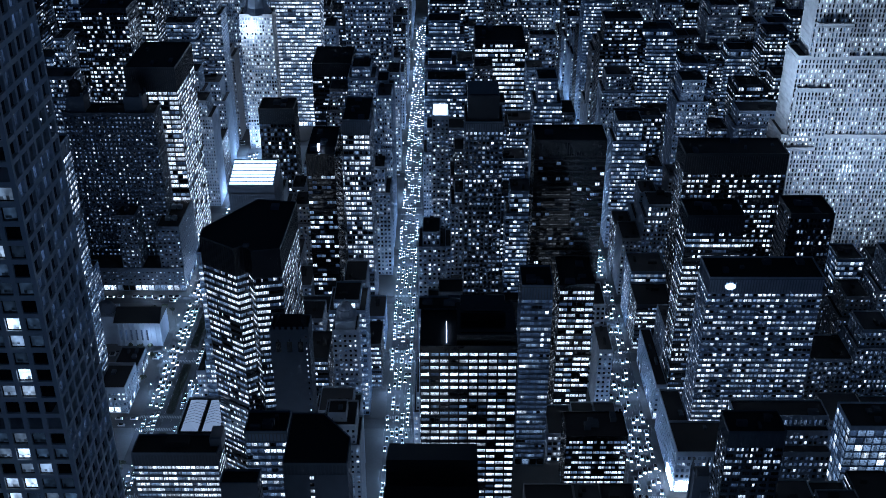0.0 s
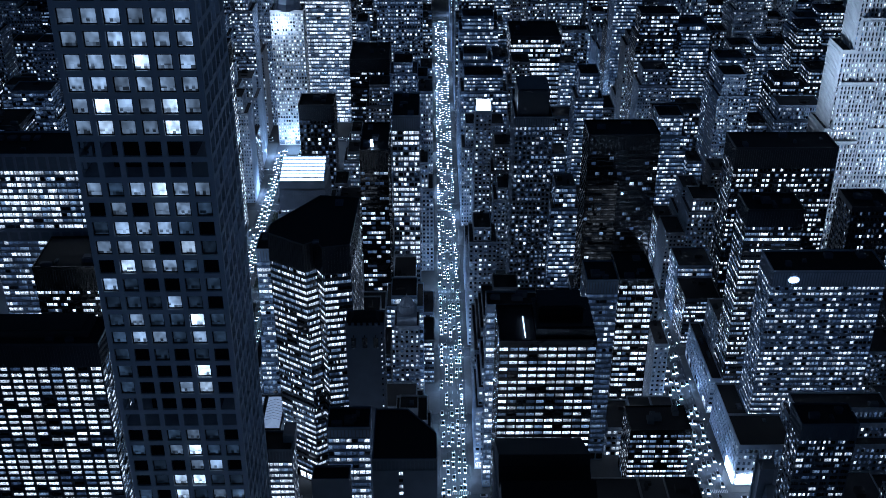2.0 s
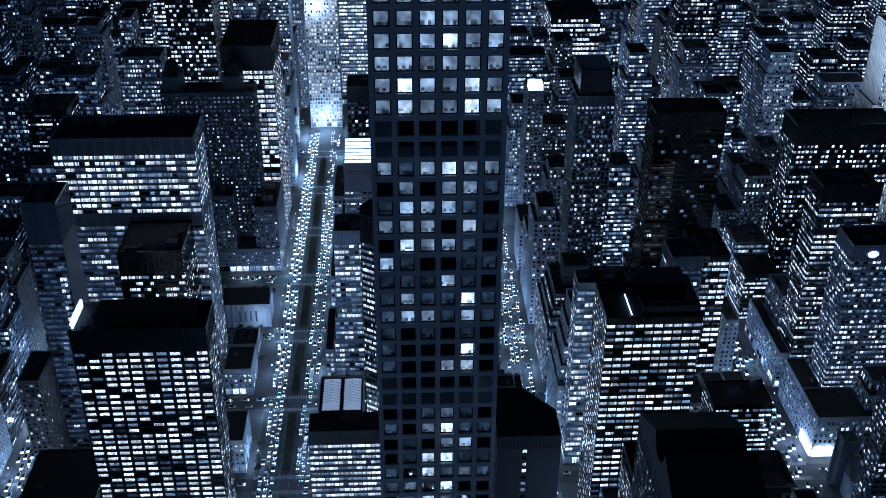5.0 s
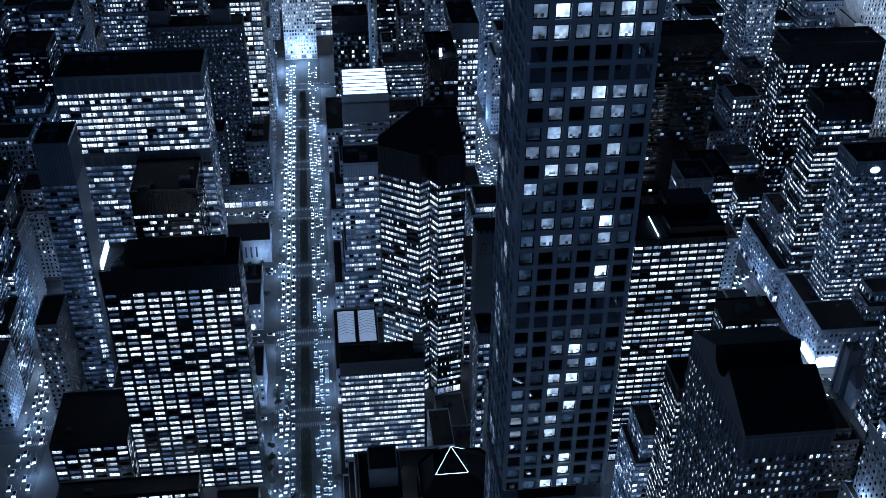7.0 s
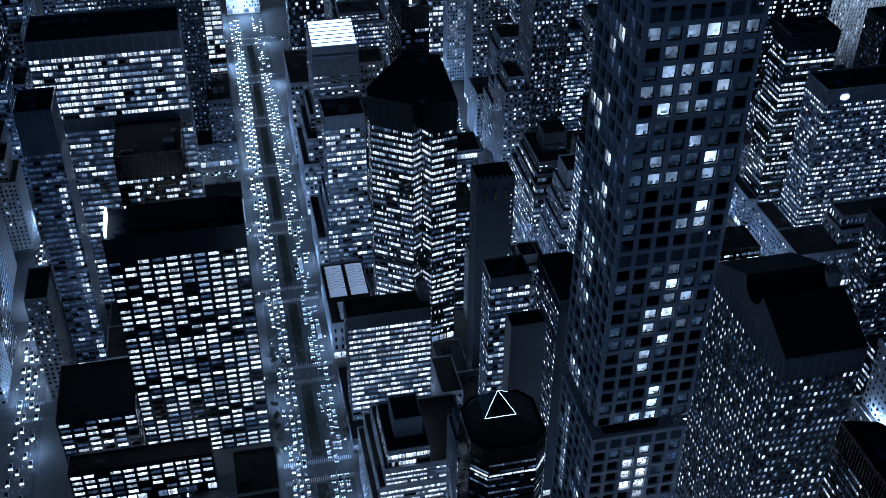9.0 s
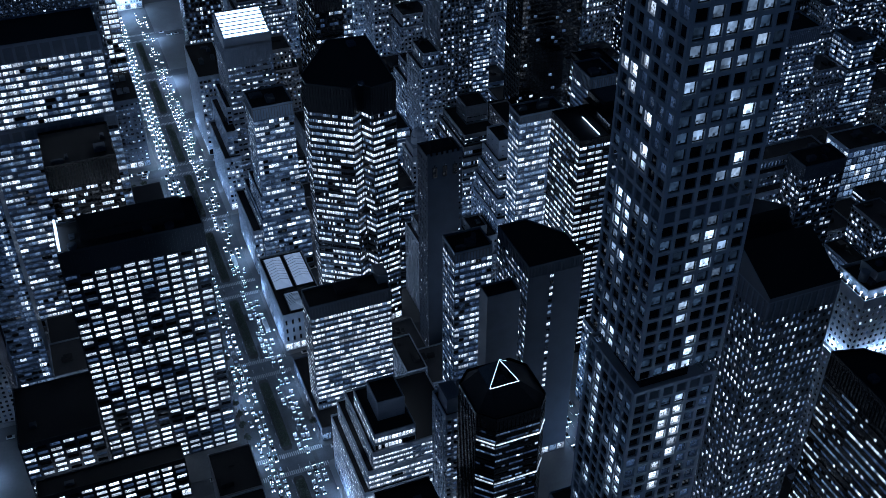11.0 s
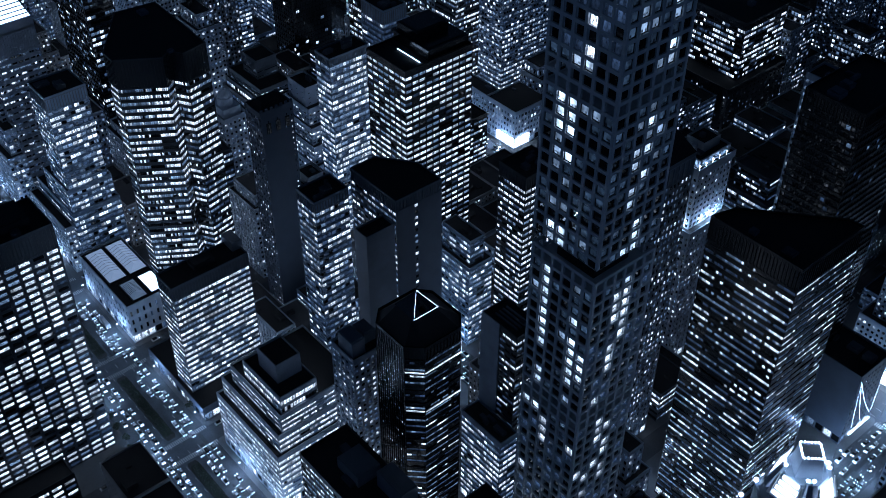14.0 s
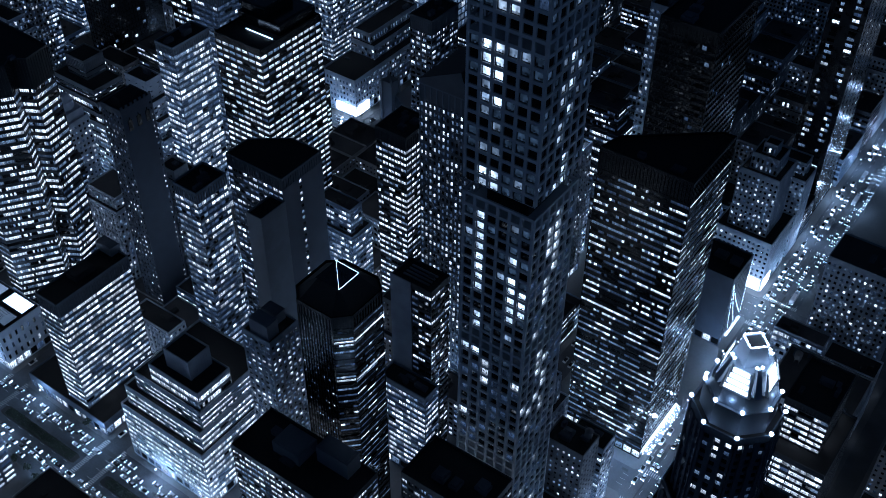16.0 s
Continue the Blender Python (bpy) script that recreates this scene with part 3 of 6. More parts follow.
def grid_tower():
    rng = random.Random(432)
    cx, cy = (TX0 + TX1) / 2, (TY0 + TY1) / 2
    root = thing("residential_tower", cx, cy, 0, "slender pale concrete tower with a grid of square windows", "tower")
    shift = (-cx, -cy, 0)
    foot = rect(TX0, TX1, TY0, TY1)
    wall, core, panes, singles, open_core = Soup(), Soup(), Soup(), [], []
    rows = range(-13, 74)
    rec = 0.75
    zb = T_TOP0 - T_STOREY * 73 - T_WIN
    margin = (28.3 - 5 * T_BAY - T_WIN) / 2

    def is_open(k):
        return (k - 1) % 14 in (0, 1)
    for i in range(4):
        a, b = Vector(foot[i]), Vector(foot[(i + 1) % 4])
        u = (b - a).normalized()
        nn = Vector((u.y, -u.x))
        edges = [0.02]
        for c in range(6):
            edges += [margin + c * T_BAY, margin + c * T_BAY + T_WIN]
        edges.append(28.28)
        for c in range(7):
            wall.along(a, u, nn, edges[2 * c], edges[2 * c + 1], -rec, 0.0, 0, SLOT[0])
            wall.along(a, u, nn, edges[2 * c], edges[2 * c + 1], -rec, 0.0, SLOT[1], T_TOP0 + T_STOREY * 13 + 2)
        for k in rows:
            zt = T_TOP0 - T_STOREY * k
            if k == 29:
                continue
            wall.along(a, u, nn, 0.02, 28.28, -rec, -0.03, zt, zt + T_STOREY - T_WIN)
            if is_open(k):
                continue
            for c in range(6):
                lev = 1 if rng.random() < (0.35 if i != 0 or k > 11 else 0.6) else 0
                lit = (BRIGHT_SOUTH if i == 0 else BRIGHT_WEST if i == 3 else {}).get(k, "")
                if str(c) in lit:
                    lev = 3
                elif i == 0 and k < 1:
                    lev = 4
                elif i == 0 and 3 <= k <= 11:
                    lev = 4 if rng.random() < 0.62 - 0.03 * k else lev
                elif i == 0 and rng.random() < (0.04, 0.06, 0.2, 0.2, 0.06, 0.03)[c]:
                    lev = 4
                elif i == 3 and rng.random() < (0.03, 0.12, 0.12, 0.05, 0.08, 0.04)[c]:
                    lev = 4
                singles.append((zt - T_WIN, a, u, nn, margin + c * T_BAY + T_WIN / 2, lev, i, k))
    solid = []
    prev = 0.0
    for band in range(-1, 6):
        k0, k1 = 1 + 14 * band, 2 + 14 * band
        z_hi, z_lo = T_TOP0 - T_STOREY * k0 + 0.9, T_TOP0 - T_STOREY * (k1 + 1) + 0.9
        solid.append((z_lo, z_hi))
    solid.sort()
    for z_lo, z_hi in solid:
        if z_lo > prev:
            piece = Soup()
            piece.prism(inset(foot, rec), prev, z_lo)
            part("inner_wall", piece, M_TOWER, root, at=shift)
        piece = Soup()
        piece.prism(inset(foot, 6.0), max(z_lo, 0), z_hi)
        open_core.append(piece)
        prev = z_hi
    core.prism(inset(foot, rec), prev, T_TOP0 + T_STOREY * 13 + 1.5)
    part("concrete_grid", wall, M_TOWER, root, at=shift)
    part("inner_wall", core, M_TOWER, root, at=shift)
    for piece in open_core:
        part("mechanical_core", piece, M_BLACK, root, "dark core behind open storeys", at=shift)
    meshes = {}
    for lev in range(5):
        s = Soup()
        w = T_WIN - 0.04
        f, d = 0.26, 0.14
        s.quad((-w / 2 + f, 0, f), (w / 2 - f, 0, f), (w / 2 - f, 0, w - f), (-w / 2 + f, 0, w - f), 0)
        for a, b, c, e in ((-w / 2, w / 2, 0, f), (-w / 2, w / 2, w - f, w), (-w / 2, -w / 2 + f, f, w - f), (w / 2 - f, w / 2, f, w - f)):
            s.quad((a, -d, c), (b, -d, c), (b, -d, e), (a, -d, e), 1)
        for a, b in (((-w / 2 + f, f), (w / 2 - f, f)), ((w / 2 - f, w - f), (-w / 2 + f, w - f)), ((w / 2 - f, f), (w / 2 - f, w - f)), ((-w / 2 + f, w - f), (-w / 2 + f, f))):
            s.quad((a[0], -d, a[1]), (b[0], -d, b[1]), (b[0], 0, b[1]), (a[0], 0, a[1]), 1)
        meshes[lev] = s.mesh("window", [(W_OFF, W_DEN, W_DEN, W_GALA, W_ROOM)[lev], M_FRAME])
    for zt, a, u, nn, c, lev, i, k in singles:
        shown = (i == 0 and -6 <= k < 32) or (i == 3 and 14 <= k < 46)
        if zt < 3:
            continue
        o = a + u * c - nn * (rec - 0.06)
        if shown:
            ob = new("window", meshes[lev])
            ob.parent = root
            ob.matrix_basis = Matrix.Translation((o.x - cx, o.y - cy, zt)) @ Matrix.Rotation(math.atan2(u.y, u.x), 4, "Z")
        else:
            pane(panes, a, u, nn, c - 1.4, c + 1.4, zt, zt + T_WIN, min(lev, 3), rec)
    part("glazing", panes, WINDOWS, root, "square window panes", "stuff", at=shift)


M_FRAME = surface("black_window_frame", (0.008, 0.008, 0.009), 0.4, bump=0.0)
M_TOWER = surface("tower_concrete", (0.58, 0.6, 0.63), 0.7, scale=0.05, vary=0.12, bump=0.05)
W_ROOM = room_window("lit_living_room_window", 0.38, (0.55, 0.75, 1.0))
W_DEN = room_window("dim_room_window", 0.06, (0.36, 0.62, 1.0))
W_GALA = room_window("bright_room_window", 1.5, (0.66, 0.83, 1.0))
grid_tower()

# ---- named buildings ----
TAKEN = [(TX0 - 3, TX1 + 3, TY0 - 3, TY1 + 3)]


def take(x0, x1, y0, y1, grow=1.5):
    TAKEN.append((x0 - grow, x1 + grow, y0 - grow, y1 + grow))


def block(name, label, x0, x1, y0, y1, h, style, seed, near=0, cap=1.5, **kw):
    take(x0, x1, y0, y1)
    return build(name, label, [(rect(x0, x1, y0, y1), 0, h, None, cap)], style, seed, near=near, **kw)


def crown_box(root, name, x0, x1, y0, y1, z0, z1, mat, label=""):
    """A plant room or panel on a roof, with a shallow lid."""
    s = Soup()
    s.box(x0, x1, y0, y1, z0, z1)
    w, d = (x1 - x0) * 0.06, (y1 - y0) * 0.06
    s.box(x0 + w, x1 - w, y0 + d, y1 - d, z1, z1 + 0.4)
    return part(name, s, mat, root, label, at=(-root.location.x, -root.location.y, 0))


def flat_bar(root, name, a, b, r, mat, label=""):
    """A thin square bar between two points."""
    s = Soup()
    a, b = Vector(a), Vector(b)
    d = (b - a).normalized()
    u = d.cross(Vector((0, 0, 1))).normalized() * r
    v = d.cross(u).normalized() * r
    s.hexa([tuple(a - u - v), tuple(a + u - v), tuple(a + u + v), tuple(a - u + v), tuple(b - u - v), tuple(b + u - v), tuple(b + u + v), tuple(b - u + v)])
    return part(name, s, mat, root, label, at=(-root.location.x, -root.location.y, 0))


def fan(root, x, y, z, r):
    s = Soup()
    s.cylinder(x, y, r, z, z + 1.8, 14)
    s.cylinder(x, y, r * 0.8, z + 1.8, z + 1.9, 14)
    part("cooling_fan", s, M_MECH, root, at=(-root.location.x, -root.location.y, 0))


# east side of the wide avenue
take(-312, -230, 574, 609)
b = build("office_tower", "wide office slab with a pale grid front and open crown", [
    (rect(-312, -230, 574, 609), 0, 137.5, Style(M_GREY, 3.9, 5.86, 0.35, 1.5, 2, lit=0.6, floors=0.3, hot=0.4, dim=0.85), 6.0),
    (rect(-311.9, -230.1, 574.1, 608.9), 138.8, 187, None, 9)], Style(M_GREY, 3.9, 5.86, 0.5, 1.45, 2, lit=0.78, floors=0.2, hot=0.72, dim=0.4), 1, near=200, clutter=2, fins=5.86)
for k in range(3):
    fan(b, -303 + 8 * k, 598, 187.1, 3.0)
b = block("office_tower", "black slab with a dark mechanical top and few lit floors", -273, -236, 535, 572, 134, Style(M_BLACK, 4.0, 4.0, 0.3, 1.8, 2, lit=0.2, floors=0.5, hot=0.9), 2, 60, cap=14)
SLIM = Style(M_BLUE, 3.8, 3.7, 0.3, 1.5, 1, lit=0.03, floors=0.0, hot=0.2, dim=0.85)
b = block("office_tower", "slim dark-capped tower with one bright window column", -315, -296.4, 520, 545, 174, SLIM, 39, 120, cap=24, sides={1: Style(M_PALE, 3.8, 4.0, 1.0, 1.5, only=set())})
slim_rng = random.Random(39)
for k in range(36):
    if slim_rng.random() < 0.12:
        continue
    for q in range(2):
        sw = Soup()
        x, z = -301.6 + 1.9 * q, 8.2 + 3.8 * k
        sw.box(x, x + 1.6, 519.55, 519.8, z, z + 2.0)
        part("bay_window", sw, W_HOT if slim_rng.random() < 0.55 else W_MID, b, "lit bay window", at=(-b.location.x, -b.location.y, 0))
take(-314, -206, 406, 470)
b = build("office_tower", "dark bronze office tower with brightly lit floors and louvred crown", [
    (rect(-310, -238, 409, 421), 0, 27, None, 1.5),
    (rect(-313, -273.5, 427, 469), 0, 47, None, 1.5),
    (rect(-273, -207, 437, 462), 0, 147, None, 12)], S_SEAGRAM, 3, near=420, clutter=3)
# the screen itself emits; no floodlight shines on it
crown_box(b, "lit_screen_wall", -272.2, -271.2, 440, 460, 147.1, 151.5, G_FLOODLIT, "white rooftop screen glowing in place of floodlight")
crown_box(b, "roof_plant", -262, -214, 444, 460, 147.1, 151, M_ROOF)
for x in (-266, -222):
    fan(b, x, 441, 147.1, 2.2)
b = block("office_tower", "tall office slab with bright rows of windows", -245, -206, 783, 846, 169, Style(M_DARK, 3.9, 7.8, 0.8, 1.1, 2, lit=0.85, hot=0.85), 36, 60, cap=18)
take(-313, -205, 733, 793)
S_HOTEL = Style(M_SLATE, 3.5, 3.4, 1.9, 1.8, 2, lit=0.34, floors=0.05, hot=0.22, dim=0.4)
b = build("hotel_tower", "massive masonry hotel with stepped wings and twin dark turrets", [
    (rect(-312, -206, 736, 790), 0, 20, None, 1.5), (rect(-224, -206, 738, 789), 20, 56, None, 1.5), (rect(-254, -239, 737.5, 756), 20, 66, None, 1.5),
    (rect(-288, -219, 758, 780), 20, 142, None, 1.5), (rect(-312, -289, 745, 780), 20, 74, None, 1.5)], S_HOTEL, 38, clutter=2, near=60)
at = (-b.location.x, -b.location.y, 0)
for x in (-279, -235):
    s = Soup()
    s.box(x - 7, x + 7, 762, 776, 142.05, 154)
    for px in (-6.2, 6.2):
        for py in (762.8, 775.2):
            s.box(x + px - 0.8, x + px + 0.8, py - 0.8, py + 0.8, 154, 157)
    part("turret", s, M_SLATE, b, "dark square turret", at=at)
    s = Soup()
    s.cylinder(x, 769, 5.6, 154, 161, 8, 0, 5.0)
    s.dome(x, 769, 4.8, 161, 8)
    s.cylinder(x, 769, 0.6, 165.6, 171, 6, 0, 0.1)
    part("turret_cap", s, M_ROOF, b, "dark domed copper cap", at=at)
for x, y in ((-215, 752), (-215, 772)):
    s = Soup()
    for q in (-2.4, 2.4):
        s.box(x + q - 2, x + q + 2, y - 2, y + 2, 56.1, 59)
        s.cylinder(x + q, y, 1.5, 59, 59.7, 10)
    part("cooling_tower", s, M_PALE, b, "pale paired cooling tower", at=at)
# low church with a dome in front of the hotel
take(-262, -206, 654, 716)
b = build("office_building", "low stone pavilion with a sunken dark roof beside the wide avenue", [(rect(-229.4, -211, 577, 606), 0, 19, None, 1.5)],
          Style(M_STONE, 4.2, 3.2, 1.5, 1.8, lit=0.5, hot=0.5, dim=0.4), 78, near=30, clutter=1, parapet=2.4)
block("office_building", "low shop building with lit windows beside the plaza", -229.4, -212, 612, 636, 13, Style(M_GRANITE, 4.0, 3.0, 0.9, 1.6, lit=0.7, hot=0.5, dim=0.6), 79, 30, clutter=3)
c = thing("church", -225, 672, 0, "low domed stone church with a black gabled roof", "church")
at = (225, -672, 0)
s = Soup()
s.box(-240, -207, 658, 680, 0.16, 20)
part("nave_wall", s, M_STONE, c, at=at)
for q in range(9):
    s = Soup()
    s.box(-238 + 3.8 * q, -237 + 3.8 * q, 657.5, 658, 0.16, 19)
    part("buttress", s, M_STONE, c, at=at)
s = Soup()
s.hexa([(-240.5, 657.2, 20), (-206.5, 657.2, 20), (-206.5, 680.8, 20), (-240.5, 680.8, 20), (-240, 668.6, 27), (-207, 668.6, 27), (-207, 669.4, 27), (-240, 669.4, 27)])
part("nave_roof", s, M_ROOF, c, "black gabled nave roof", at=at)
s = Soup()
s.box(-256, -240.4, 660, 678, 0.16, 24)
part("crossing_tower", s, M_STONE, c, "square stone crossing below the dome", at=at)
s = Soup()
s.dome(-248, 669, 7.5, 24, 14)
part("dome", s, M_SLATE, c, "dark tiled dome", at=at)
for q in range(6):
    s = Soup()
    s.box(-236.6 + 3.8 * q, -235.4 + 3.8 * q, 657.7, 657.9, 5, 14)
    part("tall_window", s, W_DIM, c, "tall dim church window", at=at)
block("office_building", "low stone building beside the wide avenue", -250, -207, 500, 530, 24, S_MASON, 40, 40)
# ornate tower closing the avenue, and the slab behind it
b = block("office_tower", "floodlit ornate stone tower closing the wide avenue", -200, -168, 1022, 1046, 140, Style(M_LIME, 3.8, 2.6, 1.2, 1.3, lit=0.75, hot=0.7), 41, 0)
s = Soup()
for k, (r, z0, z1) in enumerate(((15, 140, 146), (11, 146, 158), (5, 158, 172))):
    s.cylinder(-184, 1034, r, z0, z1, 8, 0, r * 0.7)
part("spire_roof", s, M_STONE, b, "stepped copper pyramid roof", at=(-b.location.x, -b.location.y, 0))
block("office_tower", "broad pale slab tower with lit ribbon floors", -178, -128, 1082, 1116, 246, Style(M_PALE, 4.0, 8.3, 0.5, 1.5, 2, lit=0.93, floors=0.12, hot=0.7, dim=0.6), 42, 0)
take(-181, -117, 860, 1080)
block("office_tower", "tall concave tower with a fine window grid", -96, -52, 1010, 1050, 190, Style(M_PALE, 3.9, 2.6, 1.0, 1.6, lit=0.55, hot=0.35), 43, 0)
block("office_tower", "dark slab tower with white lit floors", -328, -262, 950, 985, 175, Style(M_DARK, 3.9, 3.4, 0.5, 1.7, 2, lit=0.6, hot=0.75), 44, 0)
block("office_tower", "stepped dark tower with lit ribbon floors", -404, -372, 800, 836, 112, Style(M_DARK, 3.8, 6.0, 0.2, 1.8, 4, lit=0.3, floors=0.3, hot=0.6, dim=0.3), 45, 0)
block("office_tower", "tall dark tower with sparse white windows", -300, -262, 868, 905, 190, Style(M_DARK, 3.9, 3.0, 0.8, 1.6, lit=0.35, hot=0.8), 46, 0)

# between the wide avenue and the next one
take(-165, -116, 420, 482)
b = build("office_tower", "blue glass office slab on a low wide podium with lit floors", [
    (rect(-164, -112, 420, 480), 0, 9, S_GLASS, 1.5),
    (rect(-161.5, -117, 434.5, 450), 9, 83, None, 7)], S_LEVER, 4, near=400, clutter=0)
crown_box(b, "roof_plant", -145, -133, 440, 447, 83.1, 86, M_ROOF)
crown_box(b, "roof_plant", -122, -116, 441, 452, 80, 88, M_GREY)
HEX = [(-134, 527), (-134, 517), (-113, 503), (-107, 507), (-103, 500), (-88, 503), (-86, 560), (-109, 563)]
take(-135, -86, 499, 564)
build("office_tower", "faceted dark tower with zigzag corner and bands of lit windows", [(HEX, 0, 166, None, 16)],
      Style(M_DARK, 4.0, 9.0, 0.15, 1.8, 8, lit=0.72, floors=0.3, hot=0.65), 5, near=420, parapet=0.6, clutter=2)
take(-156, -124, 576, 630)
build("office_tower", "mid-height glass office tower with lit floors and setback base", [
    (rect(-155.5, -124.5, 576.5, 628), 0, 42, None, 1.5), (rect(-154.5, -126, 578, 612), 42, 58, None, 1.5), (rect(-153, -128, 579, 602), 58, 121, None, 8)], S_GLASS, 6, near=250)
take(-162, -150, 656, 712)
build("office_building", "stepped narrow stone frontage building beside the wide avenue", [(rect(-162, -150.4, 656, 711), 0, 42, None, 1.5), (rect(-158, -150.4, 660, 711), 42, 60, None, 1.5), (rect(-154, -150.4, 672, 711), 60, 72, None, 1.5)],
      Style(M_PALE, 3.9, 3.2, 1.0, 1.6, lit=0.5, hot=0.45, dim=0.5), 70, near=60, clutter=1)
block("office_building", "low narrow frontage building with lit floors", -162, -156.2, 577, 628, 34, Style(M_STONE, 4.0, 3.0, 1.0, 1.6, lit=0.6, hot=0.5, dim=0.5), 71, 40, clutter=1)
block("office_building", "low stone frontage building with lit windows", -162, -140, 734, 790, 66, Style(M_STONE, 3.8, 3.0, 1.2, 1.6, lit=0.5, hot=0.45, dim=0.5), 72, 0)
# club house with glass roofs
take(-165, -136, 498, 558)
b = build("club_house", "low stone club house with glowing glass roofs", [(rect(-164, -136.5, 498, 558), 0, 27, None, 2.0)],
          Style(M_STONE, 6.0, 4.2, 2.6, 2.6, lit=0.12), 47, near=60, clutter=0)


def skylight(root, x0, x1, y0, y1, z, rise, mat):
    """A hipped glass roof on a low kerb with its glazing bars."""
    at = (-root.location.x, -root.location.y, 0)
    xm = (x0 + x1) / 2
    w = (x1 - x0) / 2
    a, bb = (xm, y0 + w, z + rise), (xm, y1 - w * 0.4, z + rise)
    s = Soup()
    s.poly([(x0, y0, z), (x1, y0, z), a])
    s.quad((x1, y0, z), (x1, y1, z), bb, a)
    s.poly([(x1, y1, z), (x0, y1, z), bb])
    s.quad((x0, y1, z), (x0, y0, z), a, bb)
    part("skylight", s, mat, root, "glowing hipped glass roof", at=at)
    f = Soup()
    f.box(x0 - 0.4, x1 + 0.4, y0 - 0.4, y0, 27.05, z + 0.3)
    f.box(x0 - 0.4, x1 + 0.4, y1, y1 + 0.4, 27.05, z + 0.3)
    f.box(x0 - 0.4, x0, y0, y1, 27.05, z + 0.3)
    f.box(x1, x1 + 0.4, y0, y1, 27.05, z + 0.3)
    for k in range(1, 9):
        y = y0 + w + (y1 - w * 1.4 - y0) * k / 9
        for e in (x0, x1):
            f.hexa([(e, y - 0.08, z), (e, y + 0.08, z), (xm, y + 0.08, z + rise), (xm, y - 0.08, z + rise), (e, y - 0.08, z + 0.1), (e, y + 0.08, z + 0.1), (xm, y + 0.08, z + rise + 0.1), (xm, y - 0.08, z + rise + 0.1)])
    part("skylight_frame", f, M_DARK, root, at=at)


skylight(b, -161.5, -151, 523, 555, 27.8, 1.8, G_SKYL)
skylight(b, -148.5, -138, 523, 555, 27.8, 1.8, G_SKYL)
skylight(b, -158, -149.5, 501, 518, 27.8, 1.5, G_SKYL2)
skylight(b, -146.5, -138, 501, 518, 27.8, 1.5, G_SIGN)
b = block("office_tower", "office block with a glowing sloped roof panel", -150, -118, 672, 711, 117, Style(M_GREY, 4.2, 4.0, 1.0, 2.6, 2, lit=0.3), 7, 60, cap=14, clutter=0)
s = Soup()
s.hexa([(-150, 672, 117.1), (-118, 672, 117.1), (-118, 700, 117.1), (-150, 700, 117.1), (-150, 672, 124), (-118, 672, 124), (-118, 700, 131), (-150, 700, 131)])
part("sloped_plant_roof", s, M_GREY, b, at=(-b.location.x, -b.location.y, 0))
for k in range(7):
    y0, y1 = 672.6 + 3.85 * k, 672.6 + 3.85 * k + 2.5
    z0, z1 = 124 + (y0 - 672) * 0.25 + 0.05, 124 + (y1 - 672) * 0.25 + 0.05
    s = Soup()
    s.hexa([(-149, y0, z0), (-119, y0, z0), (-119, y1, z1), (-149, y1, z1), (-149, y0, z0 + 0.25), (-119, y0, z0 + 0.25), (-119, y1, z1 + 0.25), (-149, y1, z1 + 0.25)])
    part("light_panel", s, G_SIGN, b, "glowing white rooftop panel", at=(-b.location.x, -b.location.y, 0))
b = block("apartment_tower", "thin blank-sided masonry tower with arched crown windows", -88.3, -68.7, 455, 470, 145, Style(M_SLATE, 3.5, 2.5, 1.4, 1.7, lit=0.3, hot=0.7), 8, 100, cap=1.5, clutter=0,
          sides={0: Style(M_SLATE, 3.5, 2.8, 2.0, 2.0, lit=0.5, hot=0.7, only={6})})
s = Soup()
s.hexa([(-86.8, 456.5, 145.1), (-70.2, 456.5, 145.1), (-70.2, 468.5, 145.1), (-86.8, 468.5, 145.1), (-84, 460, 149.2), (-73, 460, 149.2), (-73, 465, 149.2), (-84, 465, 149.2)])
part("hipped_roof", s, M_ROOF, b, "dark hipped roof", at=(-b.location.x, -b.location.y, 0))
for k in range(7):
    s = Soup()
    s.box(-88.2 + 2.95 * k, -86.6 + 2.95 * k, 455.02, 455.5, 146.2, 147.8)
    part("battlement", s, M_SLATE, b, at=(-b.location.x, -b.location.y, 0))
for k in range(3):
    s = Soup()
    s.box(-85.5 + 5.6 * k, -83 + 5.6 * k, 454.5, 454.96, 133, 139)
    s.cylinder(-84.25 + 5.6 * k, 454.75, 0.25, 139, 140.5, 8)
    part("arched_niche", s, M_BLACK, b, at=(-b.location.x, -b.location.y, 0))
take(-66, -45, 452, 478)
build("apartment_building", "stepped masonry apartment building with roof houses", [(rect(-66, -45, 452, 478), 0, 74, None, 1.5), (rect(-64, -47, 454, 476), 74, 86, None, 1.5), (rect(-62, -52, 458, 470), 86, 91, S_BLANK, 1.0)],
      Style(M_STONE, 3.5, 3.0, 1.5, 1.6, lit=0.3, hot=0.45, dim=0.3), 48, near=80, clutter=1)
b = block("apartment_tower", "slender pale masonry tower with a domed lantern", -67, -52, 538, 556, 91, Style(M_PALE, 3.5, 2.8, 1.5, 1.6, lit=0.28, floors=0.05, hot=0.5, dim=0.2), 75, 60, clutter=0)
at = (-b.location.x, -b.location.y, 0)
s = Soup()
s.box(-65.5, -53.5, 540, 554, 91.1, 97)
s.cylinder(-59.5, 547, 4.8, 97, 102, 12)
part("lantern_drum", s, M_PALE, b, "pale square base with a round drum", at=at)
s = Soup()
s.dome(-59.5, 547, 4.4, 102)
part("dome", s, M_PALE, b, "small pale dome", at=at)
s = Soup()
s.cylinder(-59.5, 547, 0.5, 106.2, 109, 6, 0, 0.1)
